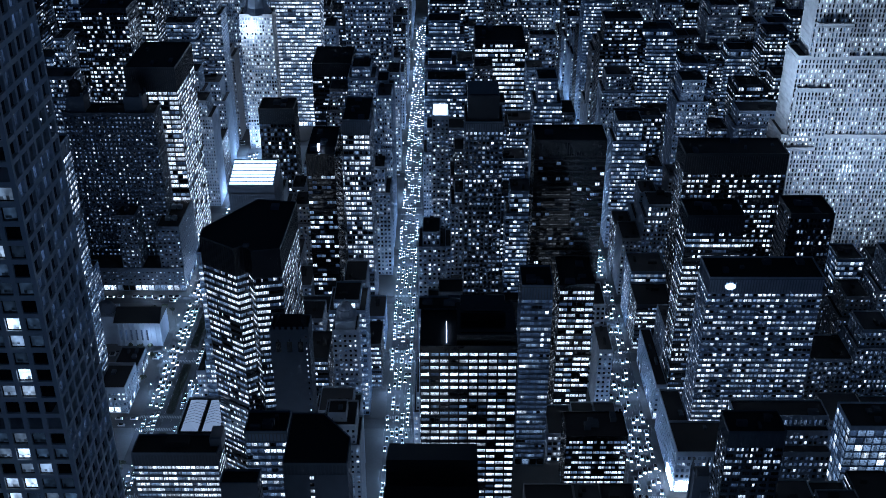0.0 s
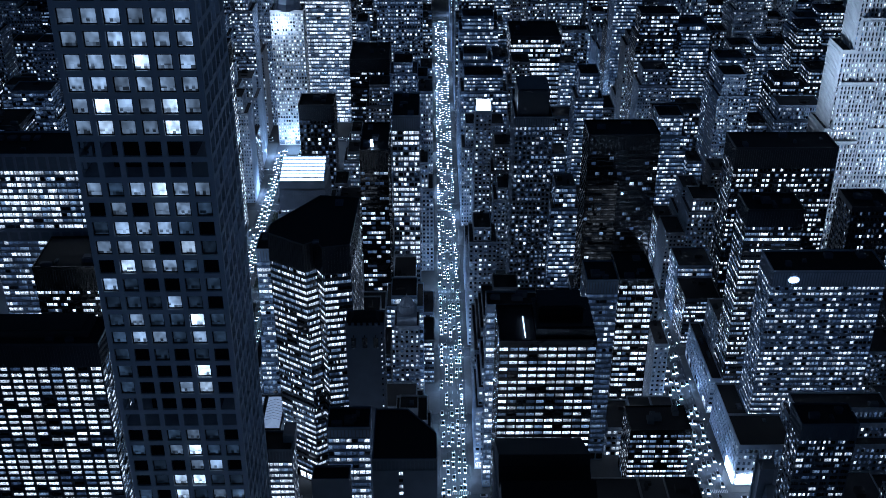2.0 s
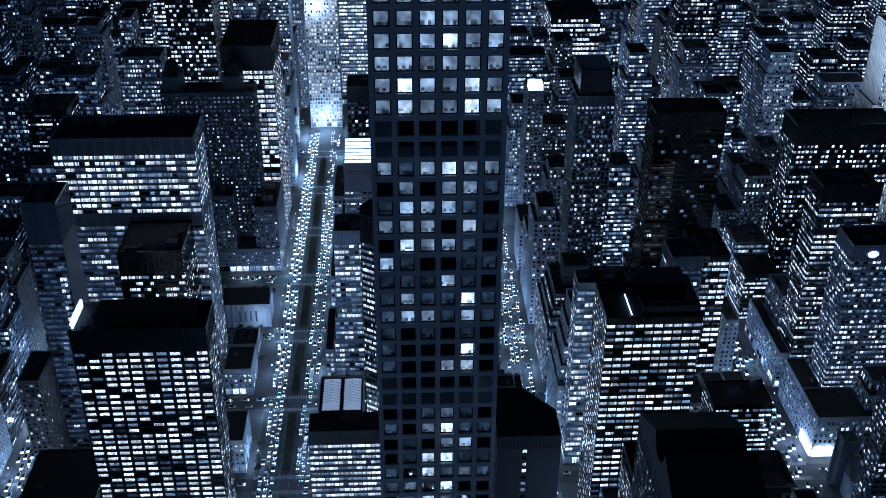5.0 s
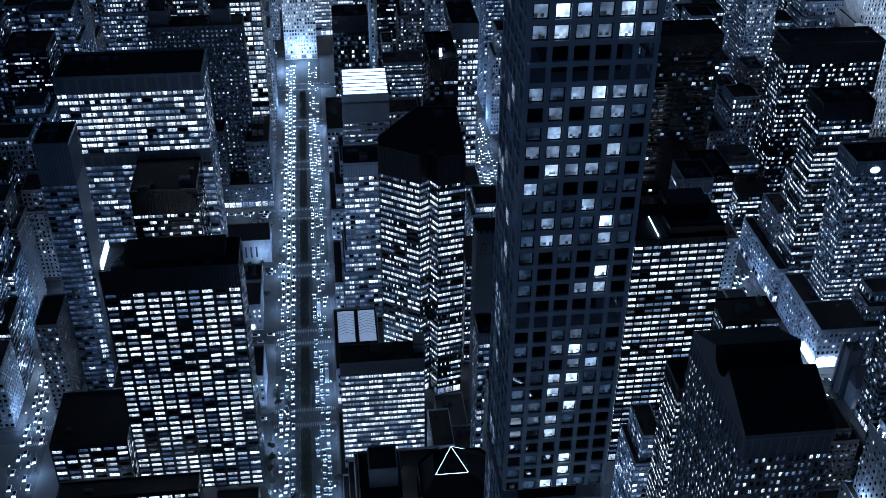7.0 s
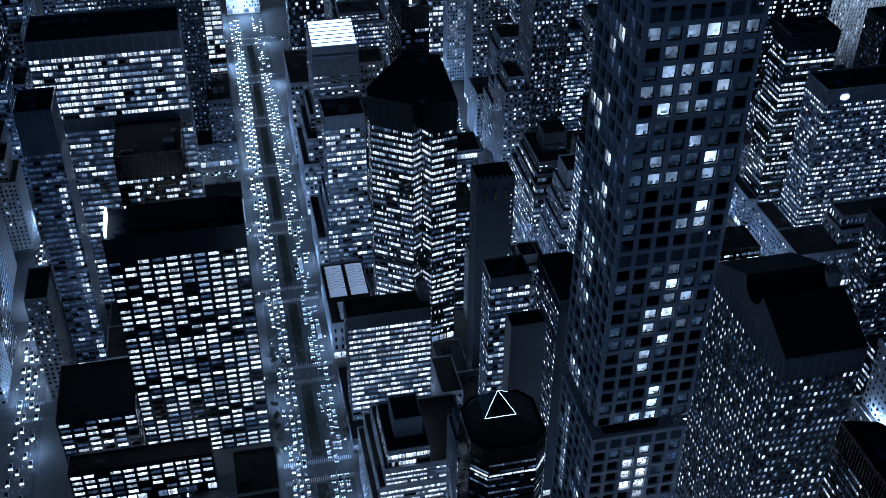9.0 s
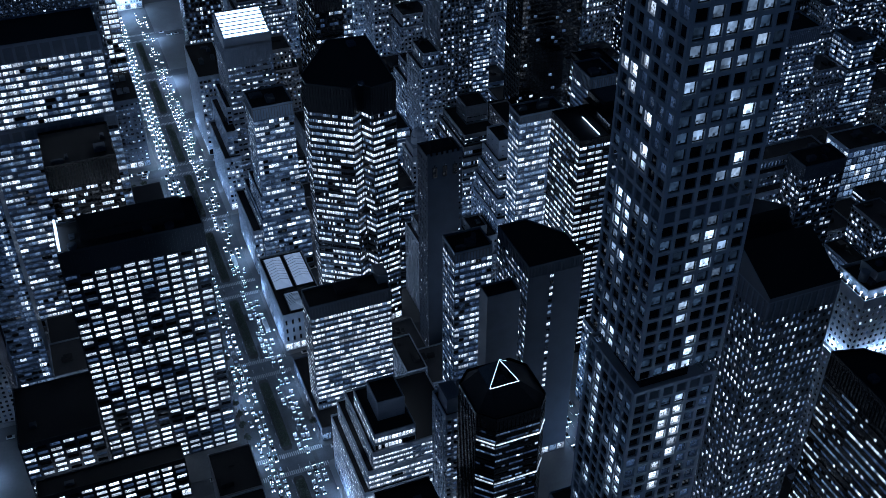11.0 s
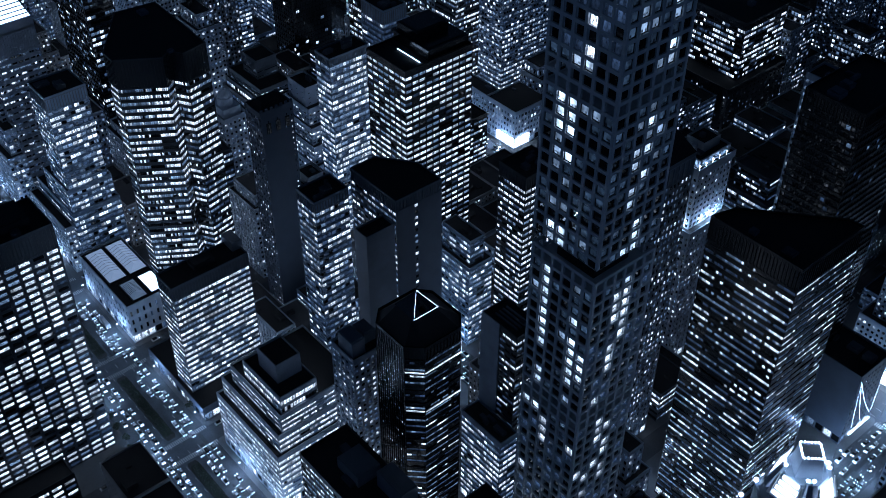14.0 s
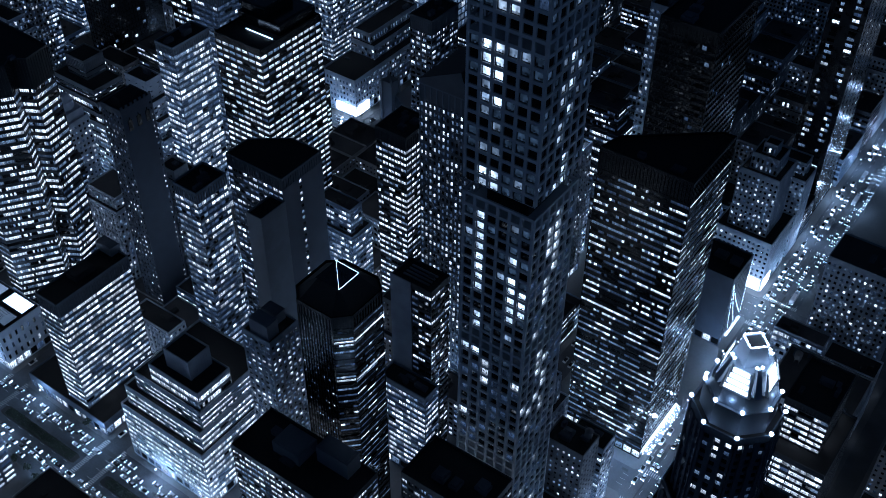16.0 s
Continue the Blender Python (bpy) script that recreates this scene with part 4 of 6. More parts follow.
part("finial", s, M_PALE, b, at=at)
D5 = [(-71, 367.5), (-42.5, 367.5), (-42.5, 386), (-56, 403.5), (-71, 403.5)]
take(-72, -42, 367, 404)
build("office_tower", "pale blank-walled tower with five-sided black roof", [(D5, 0, 133, None, 6)], Style(M_SLATE, 3.8, 3.2, 0.5, 1.6, lit=0.55, hot=0.55, dim=0.5), 9, near=150, clutter=0, parapet=0.6,
      sides={0: Style(M_SLATE, 3.8, 3.56, 1.6, 1.6, lit=0.6, hot=0.9, only={3})})
block("office_tower", "slim glass tower with lit floors", -94.4, -74, 402, 418, 122.7, S_GLASS, 12, 200, cap=5)
block("apartment_tower", "narrow tower with a dark blank top", -96.6, -80.3, 356.7, 366, 130.5, Style(M_GREY, 3.8, 3.2, 1.0, 1.6, lit=0.25), 13, 80, cap=1.5, clutter=0,
      sides={0: Style(M_GREY, 3.8, 3.2, 1.0, 1.6, only=set()), 3: Style(M_GREY, 3.8, 3.0, 1.0, 1.6, only=set())})
b = block("office_tower", "dark glass tower with lit bands and a blank pale wall", -78.5, -64.5, 275, 297, 117, Style(M_DARK, 3.8, 3.6, 0.3, 1.7, 2, lit=0.22, floors=0.55, hot=0.7, dim=0.2), 15, 80, clutter=1)
s = Soup()
s.box(-79.0, -78.45, 286.2, 297.4, 0.2, 118.2)
part("blank_side_wall", s, M_PALE, b, "smooth blank pale concrete wall", at=(-b.location.x, -b.location.y, 0))
for k in range(4):
    s = Soup()
    s.box(-75 + 2.2 * k, -74.2 + 2.2 * k, 279, 293, 117.2, 117.9)
    part("roof_rail", s, M_GREY, b, at=(-b.location.x, -b.location.y, 0))
block("office_building", "low glass building with bright lit floors", -90, -79.4, 270, 297, 61, Style(M_BLUE, 3.7, 4.4, 0.2, 1.4, 2, lit=0.85, floors=0.1, hot=0.65, dim=0.8), 49, 60)
take(-163, -110, 333, 401)
b = build("office_building", "stepped wedding-cake office building with bright setbacks", [
    (rect(-163, -112, 345, 400.5), 0, 38, None, 1.5), (rect(-160, -113, 347, 398), 38, 50, None, 1.5),
    (rect(-157, -114, 348, 392), 50, 61, None, 1.5), (rect(-155.3, -134.9, 349.1, 381.5), 61, 71.4, None, 1.2),
    (rect(-150.5, -137, 358, 374), 71.4, 82, Style(M_PALE, 1.7, 1.7, 1.5, 1.3, lit=0.0, floors=0.0, dim=0.0, recess=0.05), 0.6)], Style(M_STONE, 3.7, 6.0, 0.25, 1.5, 4, lit=0.88, floors=0.2, hot=0.92, dim=0.6), 16, near=400, clutter=0)
b = block("apartment_tower", "brick apartment tower with vertical window bays and paired roof houses", -128.3, -109.6, 327, 344, 95, Style(M_STONE, 3.5, 3.1, 1.2, 1.5, lit=0.45, hot=0.5, dim=0.4, rib=0.25), 17, 150, clutter=0)
crown_box(b, "roof_house", -127, -120, 329, 340, 95.1, 104, M_GREY)
crown_box(b, "roof_house", -117.5, -111, 333, 342, 95.1, 101, M_GREY)
b = block("office_building", "long low office building with dark roof houses on a flat roof", -165.7, -140, 258, 318.5, 69.5, Style(M_DARK, 3.8, 3.6, 0.4, 1.6, 2, lit=0.65, hot=0.75), 18, 200)
crown_box(b, "roof_house", -157, -145, 287, 302, 69.6, 76, M_GREY)
crown_box(b, "roof_house", -150, -141.5, 266, 283, 69.6, 79, M_GREY)
block("office_tower", "dark flat-roofed tower beside the grid tower", -158, -136, 195, 231, 110, Style(M_DARK, 3.8, 3.0, 0.5, 1.6, 2, lit=0.4), 50, 100)
PYR = [(-133, 284), (-127, 278), (-108, 278), (-103, 284), (-103, 302), (-108, 308), (-127, 308), (-133, 302)]
take(-134, -102, 277, 309)
b = build("office_tower", "dark glass tower with chamfered corners and lit pyramid outline", [(PYR, 0, 140, None, 6)], Style(M_BLACK, 3.8, 6.2, 0.15, 2.2, 4, lit=0.3, floors=0.3, hot=0.3, dim=0.5), 19, near=300, clutter=0,
          sides={k: Style(M_BLACK, 3.8, 1.5, 0.35, 2.2, 1, lit=0.04, floors=0.03, hot=0.3, dim=0.12, rib=0.3) for k in (5, 6, 7)})
at = (-b.location.x, -b.location.y, 0)
s = Soup()
lo, hi = inset(PYR, 0.6), [(-127.9, 283.4 + 1), (-126.9, 283.4), (-116.7, 283.4), (-115.7, 284.4), (-115.7, 294.6), (-116.7, 295.6), (-126.9, 295.6), (-127.9, 294.6)]
for i in range(8):
    j = (i + 1) % 8
    s.quad((*lo[i], 140.1), (*lo[j], 140.1), (*hi[j], 152.8), (*hi[i], 152.8))
s.poly([(*p, 152.8) for p in hi])
part("hipped_crown", s, M_ROOF, b, at=at)
for z in (126.8, 104.0):
    for i in range(3):
        (xa, ya), (xb, yb) = PYR[i], PYR[(i + 1) % 8]
        n = max(1, int(math.hypot(xb - xa, yb - ya) / 4.5))
        for q in range(n):
            u0, u1 = (q + 0.04) / n, (q + 0.96) / n
            flat_bar(b, "lit_floor_window", (xa + (xb - xa) * u0, ya + (yb - ya) * u0, z), (xa + (xb - xa) * u1, ya + (yb - ya) * u1, z), 0.3, W_HOT, "long lit window of a bright floor")
corners = [(-127.9, 283.4, 152.9), (-115.7, 283.4, 152.9), (-115.7, 295.6, 152.9), (-127.9, 295.6, 152.9)]
apex = (-121.6, 289.5, 160.7)
s = Soup()
for i in range(4):
    s.poly([corners[i], corners[(i + 1) % 4], apex])
part("glass_pyramid", s, W_OFF, b, "dark glass pyramid", at=at)
flat_bar(b, "light_strip", corners[0], corners[1], 0.06, G_EDGE, "glowing edge light")
flat_bar(b, "light_strip", corners[1], apex, 0.05, G_EDGE, "glowing edge light")
flat_bar(b, "light_strip", corners[0], apex, 0.045, G_EDGE, "glowing edge light")
flat_bar(b, "light_strip", corners[2], apex, 0.035, G_EDGE, "glowing edge light")
block("office_tower", "tower with vertical dark fins and lit floors", -72, -52.7, 700, 745, 160, Style(M_GREY, 4.0, 4.0, 0.7, 1.4, 2, lit=0.7, hot=0.8), 32, 60, cap=10)
b = block("office_tower", "black glass tower with a lamp on its roof", -92, -73, 652, 700, 155, Style(M_BLACK, 3.8, 3.0, 0.2, 1.4, 1, lit=0.2, floors=0.3, hot=0.5), 33, 60, cap=14)
s = Soup()
s.cylinder(-84, 660, 0.8, 155.1, 160, 8)
part("beacon_lamp", s, G_LAMP, b, "white rooftop lamp", at=(-b.location.x, -b.location.y, 0))
block("office_tower", "dark glass tower with lit band", -114, -80, 881, 927, 139, Style(M_DARK, 4, 5, 0.3, 2.0, 3, lit=0.35, hot=0.8), 34, 0, cap=10)
block("office_tower", "office tower with dark vertical fins", -153, -124, 826, 852, 119, Style(M_DARK, 3.9, 3.0, 1.0, 1.2, lit=0.3), 35, 0, cap=12)

# west of the middle avenue
b = block("office_tower", "tall black office tower with bright grid of windows", -12, 35.5, 433.5, 467, 150, Style(M_BLACK, 4.0, 4.75, 0.6, 1.85, 1, lit=0.8, floors=0.2, hot=0.78, dim=0.5), 10, 420, cap=2, clutter=0)
crown_box(b, "roof_plant", 6, 34.5, 436, 466, 150.1, 156, M_BLACK)
crown_box(b, "roof_plant", 8, 30, 448, 465, 156.4, 161, M_BLACK)
flat_bar(b, "light_strip", (1, 437, 150.6), (1, 456, 150.6), 0.2, G_EDGE, "glowing roof strip")
block("office_tower", "bright glass tower beside the avenue", -14.5, 14, 500.5, 515, 129, Style(M_BLUE, 3.8, 4.75, 0.18, 1.3, 2, lit=0.72, floors=0.25, hot=0.55, dim=0.9), 11, 250, cap=4)
block("office_tower", "slender dark tower with white lit bands and stepped crown", -18.6, 3, 334, 353, 140, Style(M_DARK, 3.8, 4.0, 0.3, 1.7, 2, lit=0.8, hot=0.85), 14, 300, cap=6)
IBM = [(-15, 190.5), (26, 190.5), (26, 196.5), (-3, 231), (-15, 234)]
take(-18, 40, 187, 246)
build("office_tower", "huge dark polished tower with thin ribbons of lit windows", [(IBM, 0, 176, None, 10)], Style(M_BLACK, 3.9, 8.0, 0.1, 2.1, 6, lit=0.44, floors=0.4, hot=0.6, dim=0.5), 20, near=450, clutter=2)
take(-21, 12, 264, 324)
b = build("office_tower", "stone-clad tower with a broken pediment roof", [(rect(-21, 12, 264, 324), 0, 178, None, 9)], Style(M_GRANITE, 3.9, 2.5, 1.15, 1.5, 1, lit=0.5, floors=0.15, hot=0.5, dim=0.4), 21, near=420, clutter=0, parapet=0.4, fins=3.3)
prof = [(264, 178.4), (264, 180), (287, 191)] + [(294 + 6.5 * math.cos(math.radians(a)), 190 - 6.5 * math.sin(math.radians(a))) for a in range(170, 9, -20)] + [(301, 191), (324, 180), (324, 178.4)]
s = Soup()
n = len(prof)
for i in range(n - 1):
    (ya, za), (yb, zb) = prof[i], prof[i + 1]
    s.quad((-21, ya, za), (12, ya, za), (12, yb, zb), (-21, yb, zb), 1 if 1 <= i <= n - 3 else 0)
for i in range(n - 1):
    (ya, za), (yb, zb) = prof[i], prof[i + 1]
    for x in (-21, 12):
        s.quad((x, ya, 178.4), (x, yb, 178.4), (x, yb, zb), (x, ya, za), 0)
part("pediment", s, [M_GRANITE, M_ROOF], b, "broken pediment with a round notch", at=(-b.location.x, -b.location.y, 0))
take(-19, 8, 517, 560)
build("office_building", "terraced pale office building with lit setbacks", [
    (rect(-18.5, 7, 517, 559), 0, 46, None, 1.5), (rect(-17, 5.5, 521, 558), 46, 58, None, 1.5), (rect(-15, 4, 525, 557), 58, 69, None, 1.5),
    (rect(-13, 2.5, 530, 556), 69, 80, None, 1.5), (rect(-11, 1, 535, 554), 80, 92, S_BLANK, 1.5)],
    Style(M_PALE, 3.7, 3.0, 0.9, 1.6, lit=0.5, floors=0.2, hot=0.5, dim=0.5), 73, near=100, clutter=1)
take(-18, 17, 577, 638)
build("office_building", "stepped office building with lit terraces and a pale roof box", [
    (rect(-17, 16, 578, 636), 0, 46, None, 1.2), (rect(-15, 14.5, 582, 634), 46, 52, None, 1.2), (rect(-13, 13.5, 586, 632), 52, 58, None, 1.2),
    (rect(-11, 12.5, 590, 630), 58, 65, None, 1.2), (rect(-4, 12, 604, 622), 65, 78, Style(M_PALE, 4.0, 6.0, 0.2, 2.6, 1, lit=0.1, floors=0.0), 6)],
    Style(M_GRANITE, 3.7, 6.0, 0.2, 1.7, 4, lit=0.5, floors=0.4, hot=0.6, dim=0.4), 74, near=60, clutter=0)


def cathedral(x0, x1, y0, y1):
    """A long gothic nave with a steep roof and rows of pinnacles."""
    take(x0 - 2, x1 + 2, y0 - 4, y1 + 4)
    root = thing("cathedral", (x0 + x1) / 2, (y0 + y1) / 2, 0, "gothic stone cathedral with a steep dark roof and pinnacles", "cathedral")
    at = (-root.location.x, -root.location.y, 0)
    ym = (y0 + y1) / 2
    s = Soup()
    s.box(x0, x1, y0, y1, 0.16, 15)
    s.box(x0, x1, y0 + 6, y1 - 6, 15, 26)
    part("nave_wall", s, M_PALE, root, "pale stone aisle and nave walls", at=at)
    s = Soup()
    s.hexa([(x0 - 0.5, y0 + 5.4, 26), (x1 + 0.5, y0 + 5.4, 26), (x1 + 0.5, y1 - 5.4, 26), (x0 - 0.5, y1 - 5.4, 26), (x0, ym - 0.3, 36), (x1, ym - 0.3, 36), (x1, ym + 0.3, 36), (x0, ym + 0.3, 36)])
    part("nave_roof", s, M_ROOF, root, "steep dark nave roof", at=at)
    count = int((x1 - x0) / 6.5)
    for q in range(count + 1):
        x = x0 + (x1 - x0) * q / count
        for y, z in ((y0 - 0.5, 15), (y0 + 5.4, 26), (y1 + 0.5, 15)):
            s = Soup()
            s.box(x - 0.7, x + 0.7, y - 0.7, y + 0.7, 0.16, z + 2)
            s.cylinder(x, y, 0.85, z + 2, z + 9, 4, 0, 0.05)
            part("pinnacle", s, M_PALE, root, "slender stone pinnacle", at=at)
    for q in range(count):
        x = x0 + (x1 - x0) * (q + 0.5) / count
        s = Soup()
        s.box(x - 0.9, x + 0.9, y0 - 0.2, y0 - 0.02, 4, 11)
        s.box(x - 0.5, x + 0.5, y0 - 0.2, y0 - 0.02, 11, 12.2)
        part("tall_window", s, W_DIM, root, "tall pointed church window", at=at)


cathedral(5, 56, 660, 690)
b = block("office_tower", "wide black tower with almost no lit windows", 59.5, 107, 655, 682, 164, S_BLACK, 22, 60, cap=10, clutter=2)
block("office_tower", "grey masonry tower with tall vertical bays", 14, 41, 700, 735, 158.7, S_FINS, 28, 60, cap=6)
crown_box(bpy.data.objects[[o.name for o in bpy.data.objects if o.get("label", "") == "grey masonry tower with tall vertical bays"][0]], "penthouse", 16, 38, 703, 733, 158.8, 178, M_DARK)
block("office_tower", "rounded office tower with lit glass crown", 27, 72, 931, 977, 143, Style(M_DARK, 4.4, 9.0, 0.2, 1.8, 4, lit=0.8, floors=0.2, hot=0.75, dim=0.3), 29, 0)
block("office_tower", "grey office slab with small lit windows", 81, 106, 997, 1013, 128, S_OFFICE, 30, 0)
b = block("apartment_tower", "slim tower with floodlit white top", -10, 3, 784, 810, 130, S_MASON, 31, 60)
# floodlight on the tower top is put in as its own glow
crown_box(b, "lit_crown", -9, 2, 785, 796, 130.1, 136, G_FLOODLIT, "white crown glowing in place of floodlight")
# dim emissive panes put the blue reflections into the glass
block("office_tower", "pale glass tower with dim glowing panes for its blue reflections", 43.7, 62, 525, 548, 130, Style(M_BLUE, 3.8, 6.0, 0.15, 1.4, 3, lit=0.25, hot=0.3, dim=0.95), 51, 80, cap=8)
block("office_tower", "black grid tower with white lit squares", 70.5, 92, 565, 600, 107, Style(M_BLACK, 4.0, 5.2, 0.5, 1.7, 2, lit=0.75, hot=0.85), 52, 60, cap=3)
block("office_building", "low black building with lit window rows", 71, 107, 496, 520, 45, Style(M_BLACK, 3.8, 4.0, 0.4, 1.7, 2, lit=0.75, hot=0.7), 53, 80)

# west of the third avenue
b = block("office_tower", "pale office slab with regular lit windows", 151.5, 217.5, 531, 556, 132, Style(M_PALE, 3.75, 2.64, 0.5, 1.7, lit=0.66, floors=0.4, hot=0.6, dim=0.5), 25, 300, cap=9)
blob = Soup()
for k in range(16):
    a0, a1 = 2 * math.pi * k / 16, 2 * math.pi * (k + 1) / 16
    blob.poly([(164, 530.85, 127), (164 + 3.2 * math.cos(a0), 530.85, 127 + 2.2 * math.sin(a0)), (164 + 3.2 * math.cos(a1), 530.85, 127 + 2.2 * math.sin(a1))])
part("rooftop_sign", blob, G_SIGN, b, "plain glowing white sign shape", at=(-b.location.x, -b.location.y, 0))
take(140, 217, 507, 570)
take(137, 231, 499, 564)
b = build("office_building", "long low pale stone department building with lit shopfronts", [
    (rect(138, 229, 500.5, 530.4), 0, 30, None, 1.5), (rect(138, 150.8, 530.6, 563), 0, 30, None, 1.5),
    (rect(170, 229, 508, 530), 30, 40, None, 1.5), (rect(173, 229, 513.7, 529.6), 40, 47, None, 1.2)],
    Style(M_PALE, 4.2, 3.0, 1.3, 1.9, lit=0.4, hot=0.35, dim=0.6), 54, near=80, clutter=1)
crown_box(b, "lit_shopfront", 137.0, 137.6, 500, 518, 2.0, 9, G_LANTERN, "glowing white shopfront")
crown_box(b, "lit_shopfront", 139, 152, 499.4, 500.1, 2.0, 9, G_LANTERN, "glowing white shopfront")
take(139, 172, 459, 481)
block("office_building", "glass-fronted building with broad pale lit panes", 236, 276, 498.5, 522, 51, Style(M_WHITE, 5.2, 5.0, 0.5, 0.9, 1, lit=0.85, floors=0.1, hot=0.12, dim=0.95), 69, 60)
block("office_building", "low stone store with lit shop windows beside the avenue", 138, 145.5, 572, 640, 27, Style(M_PALE, 4.2, 3.2, 1.2, 1.8, lit=0.5, hot=0.45, dim=0.6), 77, 30, clutter=2)
c = thing("church", 155, 472, 0, "gothic stone church with a corner tower and pinnacles", "church")
at = (-155, -472, 0)
s = Soup()
s.box(146, 172, 461, 479, 0.16, 17)
part("nave_wall", s, M_STONE, c, at=at)
s = Soup()
s.hexa([(145.4, 460.4, 17), (172.6, 460.4, 17), (172.6, 479.6, 17), (145.4, 479.6, 17), (146, 469.8, 27), (172, 469.8, 27), (172, 470.2, 27), (146, 470.2, 27)])
part("nave_roof", s, M_SLATE, c, "steep slate nave roof", at=at)
s = Soup()
s.box(142, 150.5, 471, 479.5, 0.16, 38)
for px, py in ((142, 471), (150.5, 471), (150.5, 479.5), (142, 479.5)):
    s.box(px - 0.9, px + 0.9, py - 0.9, py + 0.9, 0.16, 38)
    s.cylinder(px, py, 1.0, 38, 44, 4, 0, 0.05)
part("bell_tower", s, M_SLATE, c, "square stone bell tower with pinnacles", at=at)
for k in range(5):
    s = Soup()
    s.box(149.5 + 4.4 * k, 151.3 + 4.4 * k, 460.75, 460.97, 4, 12)
    s.cylinder(150.4 + 4.4 * k, 460.86, 0.1, 12, 13.6, 6)
    part("tall_window", s, W_DIM, c, "tall pointed church window", at=at)
block("office_tower", "broad office slab with scattered lit windows", 165, 236, 677, 705, 145, Style(M_DARK, 3.9, 3.0, 0.9, 1.7, lit=0.4, hot=0.75), 23, 60, cap=14)
block("office_tower", "stepped office tower with lit ribbon floors", 146, 180.5, 575, 598, 149, S_RIBBON, 24, 60, cap=10)
block("office_building", "slate office building with punched windows and slotted top", 146, 176, 439, 457, 94, Style(M_SLATE, 3.9, 5.0, 1.2, 1.6, 3, lit=0.42, hot=0.6), 26, 150, cap=9)
block("office_tower", "dark office tower with a lit rooftop plant", 202, 228, 560, 585, 158, Style(M_DARK, 3.8, 2.4, 1.0, 1.4, lit=0.1), 27, 0)
block("office_tower", "pale office tower with a blank side wall", 145, 185, 856, 873, 102, S_OFFICE, 37, 0)
take(262, 372, 760, 802)
b = build("office_tower", "floodlit stone skyscraper slab with stepped ends", [
    (rect(258, 372, 766, 800), 0, 122, None, 1.5), (rect(262, 372, 768, 798), 122, 184, None, 1.5), (rect(270, 372, 770, 796), 184, 262, None, 2),
    (rect(258.6, 284.5, 762, 765.9), 0, 113, None, 1.5), (rect(264, 290.5, 764, 767.9), 122.2, 160, None, 1.5), (rect(272, 298.5, 766, 769.9), 184.2, 209, None, 1.5)],
    Style(M_LIME, 3.7, 2.7, 1.25, 0.95, lit=0.34, hot=0.75, dim=0.3, recess=0.6, rib=0.5), 55, clutter=0)
# along the broad cross street
block("department_store", "dark-roofed store with festive light strings on its corner", 82, 108, 192, 222, 50, Style(M_SLATE, 4.0, 3.4, 1.6, 2.0, lit=0.3, hot=0.15, dim=0.5), 56, 40, clutter=3, sides={3: Style(M_SLATE, 4.0, 5.0, 3.6, 2.4, only=set())})
STORE = bpy.data.objects[[o.name for o in bpy.data.objects if o.name.startswith("department_store")][0]]
STORE_RNG = random.Random(3)
for x0, z0, x1, z1 in ((83, 47, 107, 8), (83, 47, 99, 7), (83, 47, 91, 6.5), (107, 47, 108, 8)):
    # bulbs along each hanging string
    n = int(math.hypot(x1 - x0, z1 - z0) / 1.1)
    st = Soup()
    for q in range(n):
        u = q / n
        x, z, r = x0 + (x1 - x0) * u, z0 + (z1 - z0) * u - 2.0 * math.sin(math.pi * u), STORE_RNG.uniform(0.1, 0.24)
        st.cylinder(x, 191.55, r * 0.6, z - r, z, 6, 0, r)
        st.cylinder(x, 191.55, r, z, z + r, 6, 0, r * 0.4)
    part("light_string", st, G_EDGE, STORE, "white festive light string", at=(-STORE.location.x, -STORE.location.y, 0))
# added glowing slab stands for splashes of light along the store front
crown_box(STORE, "lit_canopy", 88, 107, 190.3, 191.4, 4.2, 5.0, G_SIGN, "added glowing slab for splashes of light at the store front")
block("office_tower", "black sawtooth tower with tiny roof lamps", 56, 100, 217, 246, 202, Style(M_BLACK, 3.9, 2.4, 0.15, 1.5, 1, lit=0.012, floors=0.0, hot=0.2, dim=0.03), 57, 60, cap=6)
block("apartment_tower", "pale narrow tower with small lit windows", 94, 108, 252, 268, 185, Style(M_PALE, 3.6, 2.8, 1.2, 1.6, lit=0.55, hot=0.45, dim=0.4), 58, 0)
take(56, 92, 288, 319)
inn = build("hotel_tower", "stone hotel tower with floodlit upper shaft and stepped lamp-lit crown", [
    (rect(57, 92, 289, 318), 0, 94, None, 1.5), (rect(60.5, 88, 293, 315), 94, 128, None, 1.5), (rect(59.7, 88.8, 292.2, 315.8), 128, 131, S_BLANK, 1.5),
    (rect(62.5, 86.5, 294.5, 313.5), 131, 134.5, S_BLANK, 1.5), (rect(70, 83, 299, 310), 134.5, 139, S_BLANK, 1.5)], Style(M_STONE, 3.6, 3.0, 1.6, 1.6, lit=0.22, hot=0.6), 68, near=60, clutter=1)
at = (-inn.location.x, -inn.location.y, 0)
s = Soup()
s.cylinder(66.5, 303, 2.2, 134.6, 139.5, 14)
s.cylinder(66.5, 303, 2.4, 139.5, 140.1, 14, 0, 1.6)
part("water_tank", s, M_PALE, inn, "pale round water tank", at=at)
